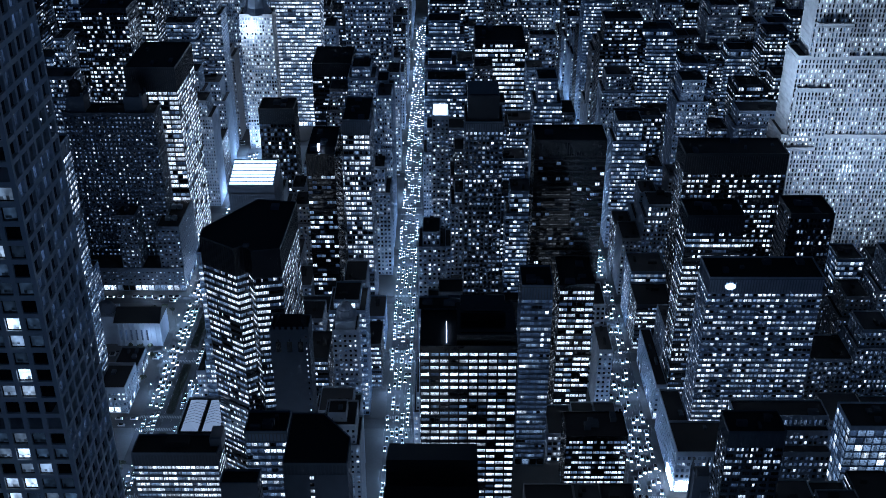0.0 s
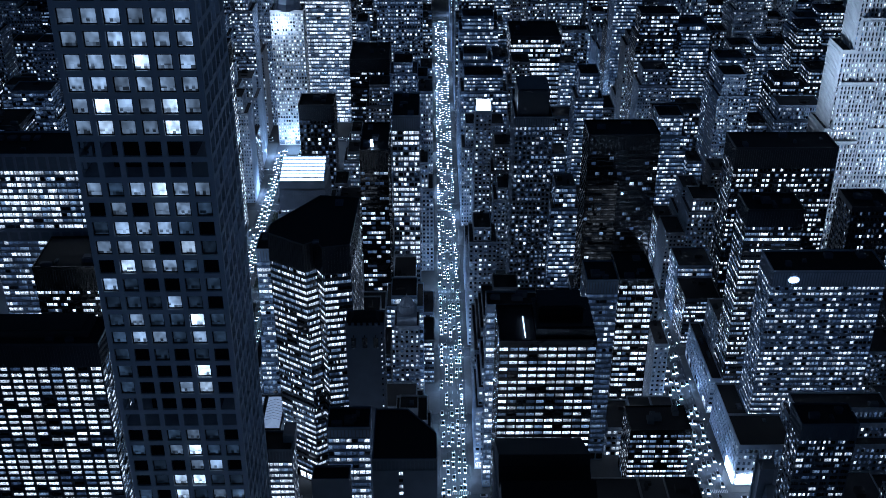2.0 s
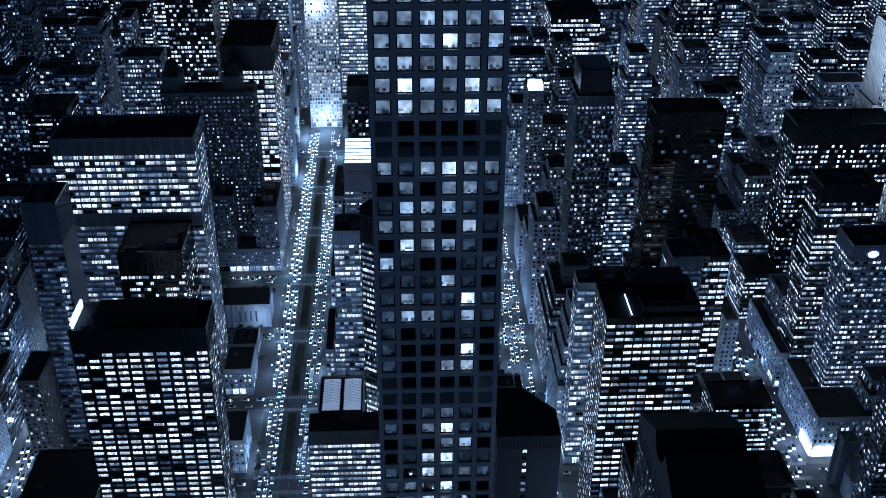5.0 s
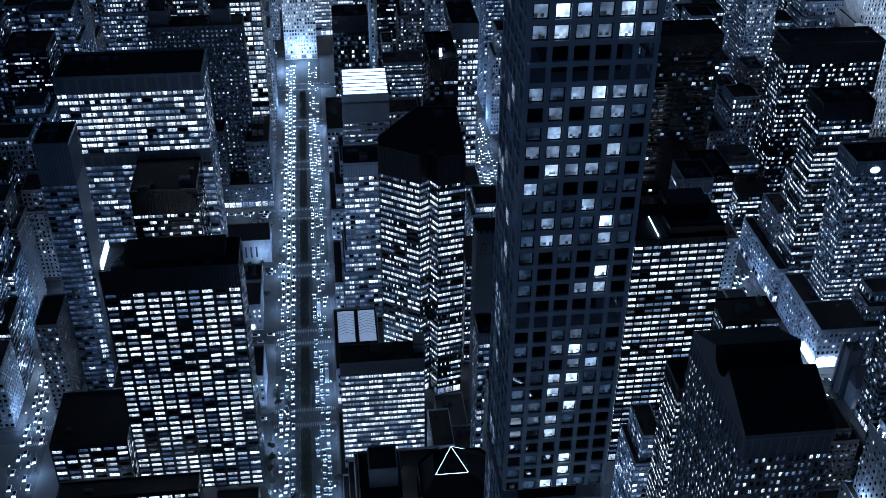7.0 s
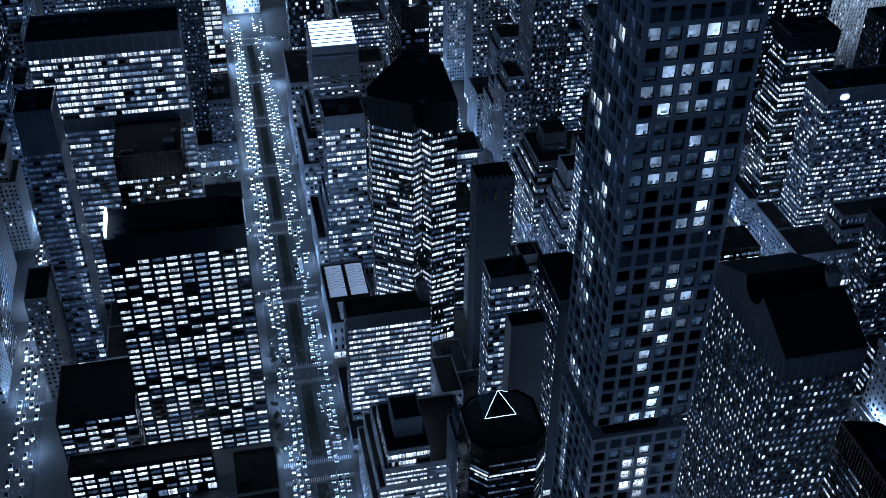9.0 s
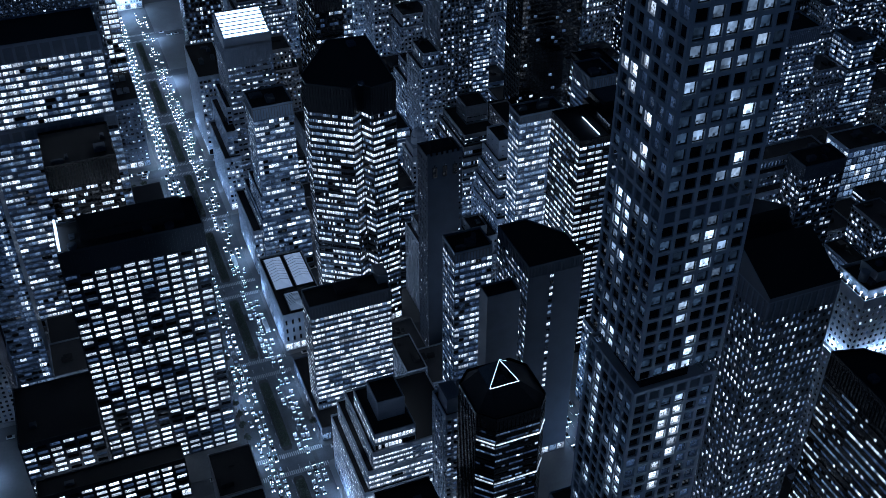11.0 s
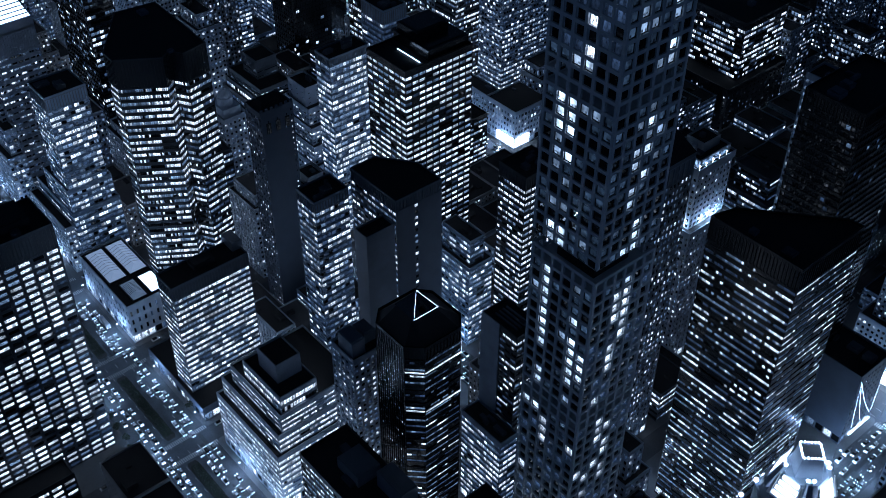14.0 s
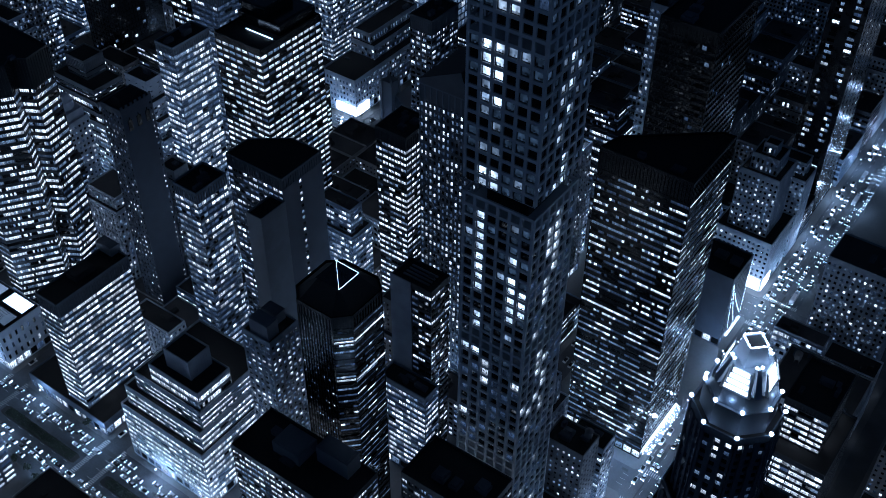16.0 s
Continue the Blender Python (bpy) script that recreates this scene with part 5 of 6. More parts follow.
for k in range(9):
    x, y = (61.2 + 5.2 * k, 293.4) if k < 5 else (61.2, 297 + 4.6 * (k - 5))
    s = Soup()
    s.cylinder(x, y, 0.12, 131.1, 133.0, 6)
    s.cylinder(x, y, 0.2, 133.0, 133.4, 8, 0, 0.45)
    s.cylinder(x, y, 0.45, 133.4, 133.9, 8, 0, 0.2)
    part("terrace_lamp", s, G_LAMP, inn, "small white lamp on the roof terrace", at=at)
for x, y in ((70, 290.6), (76, 290.6), (82, 290.6), (58.4, 297), (58.4, 304)):
    d = bpy.data.lights.new("setback_floodlight", "POINT")
    d.energy, d.color, d.shadow_soft_size = 3200, (0.6, 0.8, 1.0), 0.4
    lo = new("setback_floodlight", d)
    lo.location = (x, y, 96.6)
    tagged(lo, "floodlight standing on the hotel setback", "floodlight")
take(260, 332, 412, 480)
build("office_building", "dark office building with bright upper floors on a pale podium", [(rect(262, 330, 414, 478), 0, 40, Style(M_PALE, 4.2, 5.0, 3.4, 2.4, lit=0.15, floors=0.0), 4.0), (rect(278, 326, 420, 474), 40, 84, None, 4)],
      Style(M_DARK, 4.0, 7.0, 0.5, 1.6, 3, lit=0.5, floors=0.4, hot=0.8, dim=0.3), 76, near=40, clutter=2)
take(138, 172, 191, 226)
build("office_building", "stone wedding-cake tower at the avenue corner", [
    (rect(138, 172, 191, 226), 0, 36, None, 1.5), (rect(143, 167, 197, 221), 36, 76, None, 1.5), (rect(147, 163, 201, 217), 76, 86, None, 1.0), (rect(151, 159, 205, 213), 86, 92, None, 1.0)],
    Style(M_STONE, 3.6, 2.8, 1.4, 1.6, lit=0.35, hot=0.5), 59, near=80, clutter=0)
block("office_tower", "dark slab tower with columns of bright windows", 217, 262, 193, 214, 170, Style(M_BLACK, 3.9, 9.0, 6.4, 1.6, 2, lit=0.4, hot=0.5), 60, 40)
block("office_building", "small stepped brick building", -72, -57, 196, 216, 56, S_BRICK, 61, 60, tank=1)
block("office_building", "small corner office building with lit windows", -56, -44.5, 193.5, 212, 46, S_OFFICE, 62, 60)


block("apartment_building", "tall stone apartment building with many small lit windows", 84, 107, 112, 150, 88, Style(M_STONE, 3.5, 2.8, 1.4, 1.5, lit=0.32, hot=0.4), 64, 100, clutter=7, roof_mat=M_ROOF2)
take(-18, 23, 104, 136)
build("office_building", "dark office building with bright ribbon floors", [(rect(-18, 23, 105, 135.5), 0, 55, None, 1.5), (rect(-8, 22.5, 112, 133), 55, 80, None, 3.0)], Style(M_DARK, 3.8, 7.0, 0.4, 1.3, 2, lit=0.75, hot=0.8), 65, near=160)
block("apartment_building", "stone corner building with lit upper floors", 24, 62, 108, 150, 44, S_MASON, 66, 60, tank=1, clutter=9, roof_mat=M_ROOF2)

for owner, x0, x1, y0, y1, z in (("stone wedding-cake tower at the avenue corner", 138.5, 150, 190.6, 190.9, 9), ("stone wedding-cake tower at the avenue corner", 137.6, 137.9, 192, 214, 9), ("huge dark polished tower with thin ribbons of lit windows", -12, 25, 190.0, 190.3, 6)):
    own = [o for o in bpy.data.objects if o.get("label", "") == owner][0]
    crown_box(own, "lit_shopfront", x0, x1, y0, y1, 1.0, z, G_LANTERN, "glowing white shopfront")

own = [o for o in bpy.data.objects if o.get("label", "") == "huge dark polished tower with thin ribbons of lit windows"][0]
# canopies and bulbs are added to stand for bright scatter at the base
bulb_rng = random.Random(8)
for k in range(9):
    x = -11 + 4.2 * k
    st = Soup()
    for q in range(14):
        bx, by, bz, r = x + bulb_rng.uniform(-1.7, 1.7), bulb_rng.uniform(185.8, 189.0), bulb_rng.uniform(4.5, 7.5), bulb_rng.uniform(0.15, 0.4)
        st.cylinder(bx, by, r, bz, bz + r, 6, 0, r * 0.5)
    crown_box(own, "entrance_canopy", x - 1.8, x + 1.8, 186.4, 189.9, 3.6, 3.9, M_GREY)
    part("canopy_lights", st, G_EDGE, own, "added white bulbs standing for bright scatter at the tower base", at=(-own.location.x, -own.location.y, 0))


def octagon(cx, cy, r):
    """Corners of an octagon with sides facing the compass points; r is from the middle to a side."""
    k = r * math.tan(math.pi / 8)
    return [(cx - k, cy - r), (cx + k, cy - r), (cx + r, cy - k), (cx + r, cy + k), (cx + k, cy + r), (cx - k, cy + r), (cx - r, cy + k), (cx - r, cy - k)]


def globe(root, x, y, z, r, at):
    s = Soup()
    s.cylinder(x, y, r * 0.3, z - r * 0.5, z, 8)
    s.cylinder(x, y, r * 0.55, z, z + r * 0.5, 8, 0, r)
    s.cylinder(x, y, r, z + r * 0.5, z + r * 1.1, 8)
    s.cylinder(x, y, r, z + r * 1.1, z + r * 1.7, 8, 0, r * 0.45)
    part("globe_lamp", s, G_LAMP, root, "white globe lamp", at=at)


def deco_tower(cx, cy):
    """Dark setback shaft with a floodlit white crown ringed by globe lamps."""
    take(cx - 19, cx + 19, cy - 19, cy + 19)
    shaft = octagon(cx, cy, 14.0)
    root = build("hotel_tower", "dark art-deco tower with floodlit white crown and globe lamps", [(octagon(cx, cy, 17.0), 0, 120, None, 1.5), (shaft, 120, 165, None, 1.5)],
                 Style(M_SLATE, 3.8, 3.4, 1.8, 1.6, lit=0.1, hot=0.6, dim=0.3, rib=0.7), 63, near=120, clutter=0)
    at = (-root.location.x, -root.location.y, 0)

    def tier(name, r0, z0, r1, z1, mat, label, lid=True):
        s = Soup()
        a, b = octagon(cx, cy, r0), octagon(cx, cy, r1)
        for i in range(8):
            j = (i + 1) % 8
            s.quad((*a[i], z0), (*a[j], z0), (*b[j], z1), (*b[i], z1))
        if lid:
            s.poly([(*p, z1) for p in b])
        return part(name, s, mat, root, label, at=at)

    tier("crown_tier", 11.6, 165.2, 11.6, 175.4, M_SLATE, "stone drum below the crown")
    tier("crown_tier", 10.6, 175.4, 9.4, 181.0, M_SLATE, "pale sloping collar")
    tier("crown_tier", 8.0, 181.0, 6.2, 189.0, M_STONE, "stone lantern storey")
    head = Soup()
    low_ring, high_ring = [], []
    for q in range(4):
        a = q * math.pi / 2
        low_ring.append((cx + 5.6 * math.cos(a), cy + 5.6 * math.sin(a)))
        high_ring.append((cx + 4.3 * math.cos(a), cy + 4.3 * math.sin(a)))
    for q in range(4):
        j = (q + 1) % 4
        head.quad((*low_ring[q], 188.5), (*low_ring[j], 188.5), (*high_ring[j], 197.0), (*high_ring[q], 197.0))
    part("crown_head", head, M_PALE, root, "pale square upper crown", at=at)
    lid = Soup()
    lid.poly([(*p, 196.2) for p in high_ring])
    part("crown_roof", lid, M_ROOF, root, "dark sunken crown roof", at=at)
    for q in range(4):
        a = q * math.pi / 2
        c, n = math.cos(a), math.sin(a)
        for bar in range(4):
            z0 = 181.4 + bar * 2.15
            r0 = 9.0 - bar * 0.52
            w = 4.0 - bar * 0.4
            s = Soup()
            def P(r, t, z):
                return (cx + c * r - n * t, cy + n * r + c * t, z)
            s.hexa([P(r0, -w, z0), P(r0, w, z0), P(r0 - 0.3, w, z0), P(r0 - 0.3, -w, z0),
                    P(r0 - 0.35, -w, z0 + 1.3), P(r0 - 0.3, w, z0 + 1.3), P(r0 - 0.55, w, z0 + 1.3), P(r0 - 0.55, -w, z0 + 1.3)])
            part("lantern_panel", s, G_LANTERN, root, "glowing white lantern slat", at=at)
        for t in (-1, 1):
            s = Soup()
            s.hexa([P(8.6, t * 4.3, 181.2), P(9.6, t * 4.3, 181.2), P(9.6, t * 5.2, 181.2), P(8.6, t * 5.2, 181.2),
                    P(7.0, t * 3.6, 189.5), P(7.4, t * 3.6, 189.5), P(7.4, t * 4.0, 189.5), P(7.0, t * 4.0, 189.5)])
            part("crown_pier", s, M_LIME, root, "pale crown pier", at=at)
        # buttress on the slanting side
        b = a + math.pi / 4
        bc, bn = math.cos(b), math.sin(b)
        s = Soup()
        def Q(r, t, z):
            return (cx + bc * r - bn * t, cy + bn * r + bc * t, z)
        s.hexa([Q(7, -1.6, 181), Q(10.6, -1.3, 181), Q(10.6, 1.3, 181), Q(7, 1.6, 181), Q(5.4, -0.9, 190.5), Q(6.6, -0.6, 190.5), Q(6.6, 0.6, 190.5), Q(5.4, 0.9, 190.5)])
        part("buttress", s, M_STONE, root, at=at)
        for t in (-0.9, 0.9):
            x, y, z = Q(6.3, t, 190.8)
            globe(root, x, y, z, 0.55, at)
    for i in range(4):
        (xa, ya), (xb, yb) = high_ring[i], high_ring[(i + 1) % 4]
        for q in range(6):
            u = (q + 0.5) / 6
            globe(root, xa + (xb - xa) * u, ya + (yb - ya) * u, 197.1, 0.3, at)
    for x, y in octagon(cx, cy, 11.4):
        globe(root, x, y, 175.9, 0.75, at)
    for x, y in octagon(cx, cy, 14.2):
        globe(root, x, y, 166.8, 0.75, at)
        dx, dy = (x - cx) / 15.4, (y - cy) / 15.4
        # emissive bars imitate the lamps' light streaks on the piers
        flat_bar(root, "uplight_strip", (x + dx * 0.9, y + dy * 0.9, 164.5), (x + dx * 0.9, y + dy * 0.9, 154), 0.3, G_SIGN, "glowing bar imitating a streak of uplight on a pier")
        flat_bar(root, "uplight_strip", (x + dx * 0.9, y + dy * 0.9, 154), (x + dx * 0.9, y + dy * 0.9, 145), 0.22, G_SKYL, "dimmer glowing bar imitating the fading end of a streak")
    for q in range(4):
        a = q * math.pi / 2
        for r, z, e in ((10.9, 178.2, 420), (7.4, 191.4, 420)):
            d = bpy.data.lights.new("crown_floodlight", "POINT")
            d.energy, d.color, d.shadow_soft_size = e, (0.6, 0.8, 1.0), 0.4
            lamp = new("crown_floodlight", d)
            lamp.location = (cx + r * math.cos(a), cy + r * math.sin(a), z)
            tagged(lamp, "floodlight on the setback of the crown", "floodlight")


deco_tower(-102.8, 130.5)

# ---- ordinary buildings that fill the blocks ----
take(-333, -236, 338, 404)
take(-334, -312, 418, 482)
take(-229, -205, 574, 640)
take(-236, -205, 498, 560)
fill = random.Random(7)


KINDS = [(S_MASON, "stone building with rows of small windows"), (S_BRICK, "brick apartment building with lit windows"), (S_OFFICE, "grey office building with lit windows"),
         (S_GLASS, "glass office building with lit floors"), (S_RIBBON, "dark office building with ribbon windows"), (S_FINS, "stone building with narrow vertical bays")]
FAR_MATS = [M_STONE, M_BRICK, M_GREY, M_BLUE, M_DARK, M_PALE, M_ROOF, M_ROOF2] + WINDOWS
far_city = Soup()


FAR_KINDS = [(Style(M_STONE, 3.3, 2.3, 1.1, 1.4, lit=0.5, hot=0.5, dim=0.5), ""), (Style(M_BRICK, 3.2, 2.2, 1.0, 1.4, lit=0.42, hot=0.5, dim=0.45), ""),
             (Style(M_GREY, 3.6, 2.4, 0.7, 1.5, lit=0.62, floors=0.25, hot=0.5, dim=0.6), ""), (Style(M_BLUE, 3.6, 2.5, 0.3, 1.4, lit=0.7, floors=0.3, hot=0.4, dim=0.9), ""),
             (Style(M_DARK, 3.6, 2.4, 0.3, 1.5, lit=0.6, floors=0.4, hot=0.55, dim=0.5), ""), (Style(M_PALE, 3.4, 2.1, 0.9, 1.3, lit=0.55, floors=0.2, hot=0.4, dim=0.6), "")]


def dimmed(st):
    return Style(st.wall, st.storey, st.bay, st.pier, st.span - 0.35, st.panes, st.lit * 0.5, st.floors, st.hot * 0.7, st.dim, st.recess)


DIM_KINDS = [(dimmed(st), label) for st, label in KINDS]


def pour(src, mat):
    base = len(far_city.v)
    far_city.v += src.v
    far_city.f += [tuple(i + base for i in f) for f in src.f]
    far_city.m += [m + mat for m in src.m]
    far_city.uv += src.uv


def far_building(x0, x1, y0, y1, h, style, seed):
    rng = random.Random(seed)
    wall, panes, decks, units = Soup(), Soup(), [], []
    tiers = [(rect(x0, x1, y0, y1), 0, h)]
    # blank party walls on the sides that close against a neighbour
    faces = (0,) + ((1,) if x0 < 60 else ()) + ((3,) if x1 > -420 else ())
    if h > 50 and x1 - x0 > 16:
        tiers.append((rect(x0 + 3, x1 - 4, y0 + 3, y1 - 3), h, h + rng.uniform(5, 25)))
    for foot, z0, z1 in tiers:
        wall.prism(inset(foot, style.recess), z0, z1)
        facade(wall, panes, foot, z0, z1 - 1, style, rng, faces, soffit=False)
        roof_top(wall, decks, units, foot, z1, rng, 1.0, 2, 0)
    pour(wall, FAR_MATS.index(style.wall))
    for d in decks:
        pour(d, rng.choice((6, 6, 7)))
    for u in units:
        if u[0] == "box":
            q = Soup()
            q.box(*u[1:])
            pour(q, 6)
    pour(panes, 8)


count = 0
for xa, xb, ya, yb in BLOCKS:
    if ya < 20 or ya > 1720 or xb < -760 or xa > 760 or abs((xa + xb) / 2) > 190 + ya * 0.5 + (400 if xa > 380 and 90 < ya < 620 else 0):
        continue
    if ya < 100 and (xa < -40 or xa > 160) or ya < 190 and xa < -170:
        continue
    mid = (ya + yb) / 2
    near_block = -330 < xa < 260 and ya < 760
    for row in (0, 1):
        x = xa + 3.5
        while x < xb - 10:
            w = fill.uniform(14, 32) if near_block else fill.uniform(20, 46)
            w = min(w, xb - 3.5 - x)
            if w < 8:
                break
            y0, y1 = (ya + 3.5, mid - 0.6) if row == 0 else (mid + 0.6, yb - 3.5)
            edge = x < xa + 20 or x + w > xb - 20
            h = fill.choice((16, 20, 24, 30, 38, 48)) * fill.uniform(0.85, 1.2) + (fill.uniform(0, 30) if edge else 0)
            if ya > 560:
                h += fill.uniform(0, 40)
            if ya > 780:
                h += fill.choice((0, 10, 20, 45, 70))
            if 36 < x < 110 and 400 < y0 < 562:
                h = min(h, 24)
            p0, p1 = x, x + w
            ok = False
            for _ in range(4):
                if p1 - p0 < 9:
                    break
                hits = [t for t in TAKEN if not (p1 < t[0] or p0 > t[1] or y1 < t[2] or y0 > t[3])]
                if not hits:
                    ok = True
                    break
                t = hits[0]
                if t[0] - p0 > 8:
                    p1 = t[0] - 0.3
                elif p1 - t[1] > 8:
                    p0 = t[1] + 0.3
                else:
                    break
            if ok:
                pick = fill.randrange(6)
                style, label = (DIM_KINDS if xb < -200 and ya < 740 or xb < -330 or xa > 100 and ya < 270 else KINDS)[pick]
                if 640 < ya < 1250 and xa > -345 and not near_block:
                    style = FAR_KINDS[pick][0]
                roof = fill.choice((M_ROOF, M_ROOF, M_ROOF2))
                if near_block and count < 230:
                    tiers = [(rect(p0, p1 - 0.3, y0, y1), 0, h)]
                    if h > 45 and p1 - p0 > 14 and fill.random() < 0.6:
                        tiers.append((rect(p0 + 2.5, p1 - 3, y0 + 2.5, y1 - 2.5), h, h + fill.uniform(8, 26)))
                    build("building", label, tiers, style, 1000 + count, group="buildings of the city blocks",
                          clutter=2, tank=0.35, roof_mat=roof, base=5.0)
                else:
                    far_building(p0, p1 - 0.3, y0, y1, h, style, 1000 + count)
                count += 1
            x += w
ob = new("distant_buildings", far_city.mesh("distant_buildings", FAR_MATS))
tagged(ob, "distant city blocks with countless lit windows", "buildings", kind="stuff")

# ---- streets: lamps, markings, planted median, cars ----
LINES = [("y", -184, 22.8, 190, 1015), ("y", -30.5, 13.4, 190, 1500), ("y", 123, 15.2, 190, 1300), ("x", 177, 15.2, -160, 420), ("y", -341, 12.6, 400, 900)]


def lamp_post(x, y, turn):
    root = thing("street_lamp", x, y, 0.16, "tall metal street lamp with a glowing white head", "street lamp", "street lamps along the avenues")
    s = Soup()
    s.cylinder(0, 0, 0.14, 0, 8.6, 8, 0, 0.08)
    pole = part("pole", s, M_POLE, root)
    s = Soup()
    s.hexa([(0, -0.05, 8.4), (2.2, -0.05, 8.9), (2.2, 0.05, 8.9), (0, 0.05, 8.4), (0, -0.05, 8.55), (2.2, -0.05, 9.0), (2.2, 0.05, 9.0), (0, 0.05, 8.55)])
    part("arm", s, M_POLE, root)
    s = Soup()
    s.cylinder(2.3, 0, 0.38, 8.65, 8.95, 8, 0, 0.25)
    part("head", s, G_LAMP, pole, "glowing white lamp head")
    root.rotation_euler = (0, 0, turn)
    return root


first_lamp = None
lamp_rng = random.Random(5)
for axis, c, h, a, b in LINES:
    step = 44
    k = 0
    p = a + 12
    while p < b:
        near_lamp = p < 820
        for side in (-1, 1):
            x, y = (c + side * (h - 4.2), p) if axis == "y" else (p, c + side * (h - 4.2))
            turn = (math.pi if side > 0 else 0) if axis == "y" else (-math.pi / 2 if side > 0 else math.pi / 2)
            if near_lamp:
                if first_lamp is None:
                    first_lamp = lamp_post(x, y, turn)
                else:
                    copy_thing(first_lamp, pose(x, y, 0.16, 0, 0, math.degrees(turn)))
            if (k + (side > 0)) % 2 == 0 or (near_lamp and (h > 20 or c in (-30.5, 177))):
                d = bpy.data.lights.new("street_light", "POINT")
                d.energy, d.color, d.shadow_soft_size = STREET_W * lamp_rng.uniform(0.6, 1.3) * (2.2 if not near_lamp else 1.0) * (0.7 if c == -30.5 else 1.3 if c == -341 else 0.75 if c == 177 else 0.9 if c == 123 else 1.0), (0.5, 0.72, 1.0), 0.5
                lo = new("street_light", d)
                lo.location = (x - side * 2.3, y, 8.3) if axis == "y" else (x, y - side * 2.3, 8.3)
                tagged(lo, "light of a street lamp head", "street light")
        p += step
        k += 1

# floodlights of the great slab
for x, y, z, tx, tz, e in ((205, 735, 150, 268, 215, 85000), (215, 742, 60, 262, 110, 75000), (300, 690, 90, 305, 200, 50000), (285, 712, 40, 290, 80, 14000), (345, 690, 60, 345, 130, 34000)):
    d = bpy.data.lights.new("slab_floodlight", "AREA")
    d.energy, d.color, d.size = e, (0.66, 0.83, 1.0), 8
    d.spread = math.radians(140)
    lo = new("slab_floodlight", d)
    lo.matrix_world = look((x, y, z), (tx, 772, tz))
    tagged(lo, "floodlight on a neighbouring roof", "floodlight")
# added point lights; the one at z 128 brightens the ornate tower's crown
for x, y, z, e in ((-167, 372, 7, 1300), (-167, 354, 7, 1300), (-349, 545, 9, 6000), (-334, 512, 9, 4000), (-349, 590, 9, 5000), (-190, 1012, 128, 26000), (8, 186, 9, 3500), (-200, 752, 7, 4500), (-215, 650, 9, 3500), (-218, 700, 8, 3000), (-232, 725, 7, 2000), (60, 186, 9, 2500), (-40, 186, 8, 3500), (190, 186, 9, 2500), (250, 186, 9, 2500), (132, 508, 9, 900), (147, 494, 9, 1400), (131, 188, 9, 9000)):
    d = bpy.data.lights.new("shopfront_light", "POINT")
    d.energy, d.color, d.shadow_soft_size = e, (0.68, 0.84, 1.0), 1.0
    lo = new("shopfront_light", d)
    lo.location = (x, y, z)
    tagged(lo, "added point light that brightens the walls and ground around it", "shop light")
d = bpy.data.lights.new("arch_floodlight", "POINT")
d.energy, d.color, d.shadow_soft_size = 30000, (0.5, 0.74, 1.0), 2.0
lo = new("arch_floodlight", d)
lo.location = (-184, 1010, 12)
tagged(lo, "floodlight before the ornate tower", "floodlight")

# worn asphalt: long repair strips and square patches along the lanes
patch_rng = random.Random(17)
old_patch, new_patch = Soup(), Soup()
for axis, c, h, a, b in LINES:
    p = a
    while p < min(b, 950):
        for _ in range(3):
            off, w, n = patch_rng.uniform(-h + 6, h - 6), patch_rng.uniform(0.5, 2.2), patch_rng.uniform(2, 16)
            q = p + patch_rng.uniform(0, 14)
            dst = old_patch if patch_rng.random() < 0.5 else new_patch
            lift = patch_rng.uniform(0.0015, 0.0035)
            if axis == "y":
                dst.box(c + off - w / 2, c + off + w / 2, q, q + n, 0.0, lift)
            else:
                dst.box(q, q + n, c + off - w / 2, c + off + w / 2, 0.0, lift)
        p += 14
ob = new("worn_road_patches", old_patch.mesh("worn_road_patches", [M_PATCH_OLD]))
tagged(ob, "worn pale repair patches in the asphalt", "road patch", kind="structure")
ob = new("fresh_road_patches", new_patch.mesh("fresh_road_patches", [M_PATCH_NEW]))
tagged(ob, "dark fresh repair patches in the asphalt", "road patch", kind="structure")

marks = Soup()
for axis, c, h, a, b in LINES:
    lanes = (-9, -3, 3, 9) if h > 14 else (-3.4, 0, 3.4)
    for off in lanes:
        p = a
        while p < min(b, 900):
            if axis == "y":
                marks.box(c + off - 0.08, c + off + 0.08, p, p + 3.0, 0.004, 0.012)
            else:
                marks.box(p, p + 3.0, c + off - 0.08, c + off + 0.08, 0.004, 0.012)
            p += 9
ob = new("lane_markings", marks.mesh("lane_markings", [M_PAINT]))
tagged(ob, "worn white dashed lane lines on asphalt", "road marking", kind="structure")
for axis, c, h, a, b in LINES:
    if axis != "y":
        continue
    for y in STREETS:
        if not (a < y < min(b, 960)):
            continue
        s = Soup()
        for off in (-street_half(y) - 2.6, street_half(y) - 0.6):
            x = c - h + 4.5
            while x < c + h - 4.5:
                s.box(x, x + 0.5, y + off, y + off + 3.0, 0.013, 0.02)
                x += 1.1
        ob = new("crosswalk", s.mesh("crosswalk", [M_PAINT]))
        tagged(ob, "white striped pedestrian crossing", "crosswalk", kind="structure")

for x, h in ((-30.5, 8.6), (123, 10.5)):
    s = Soup()
    for off in (-h - 4.0, h + 1.0):
        y = 167
        while y < 187:
            s.box(x + off, x + off + 3.0, y, y + 0.5, 0.013, 0.02)
            y += 1.1
    ob = new("crosswalk", s.mesh("crosswalk", [M_PAINT]))
    tagged(ob, "white striped pedestrian crossing", "crosswalk", kind="structure")

leaf = random.Random(11)


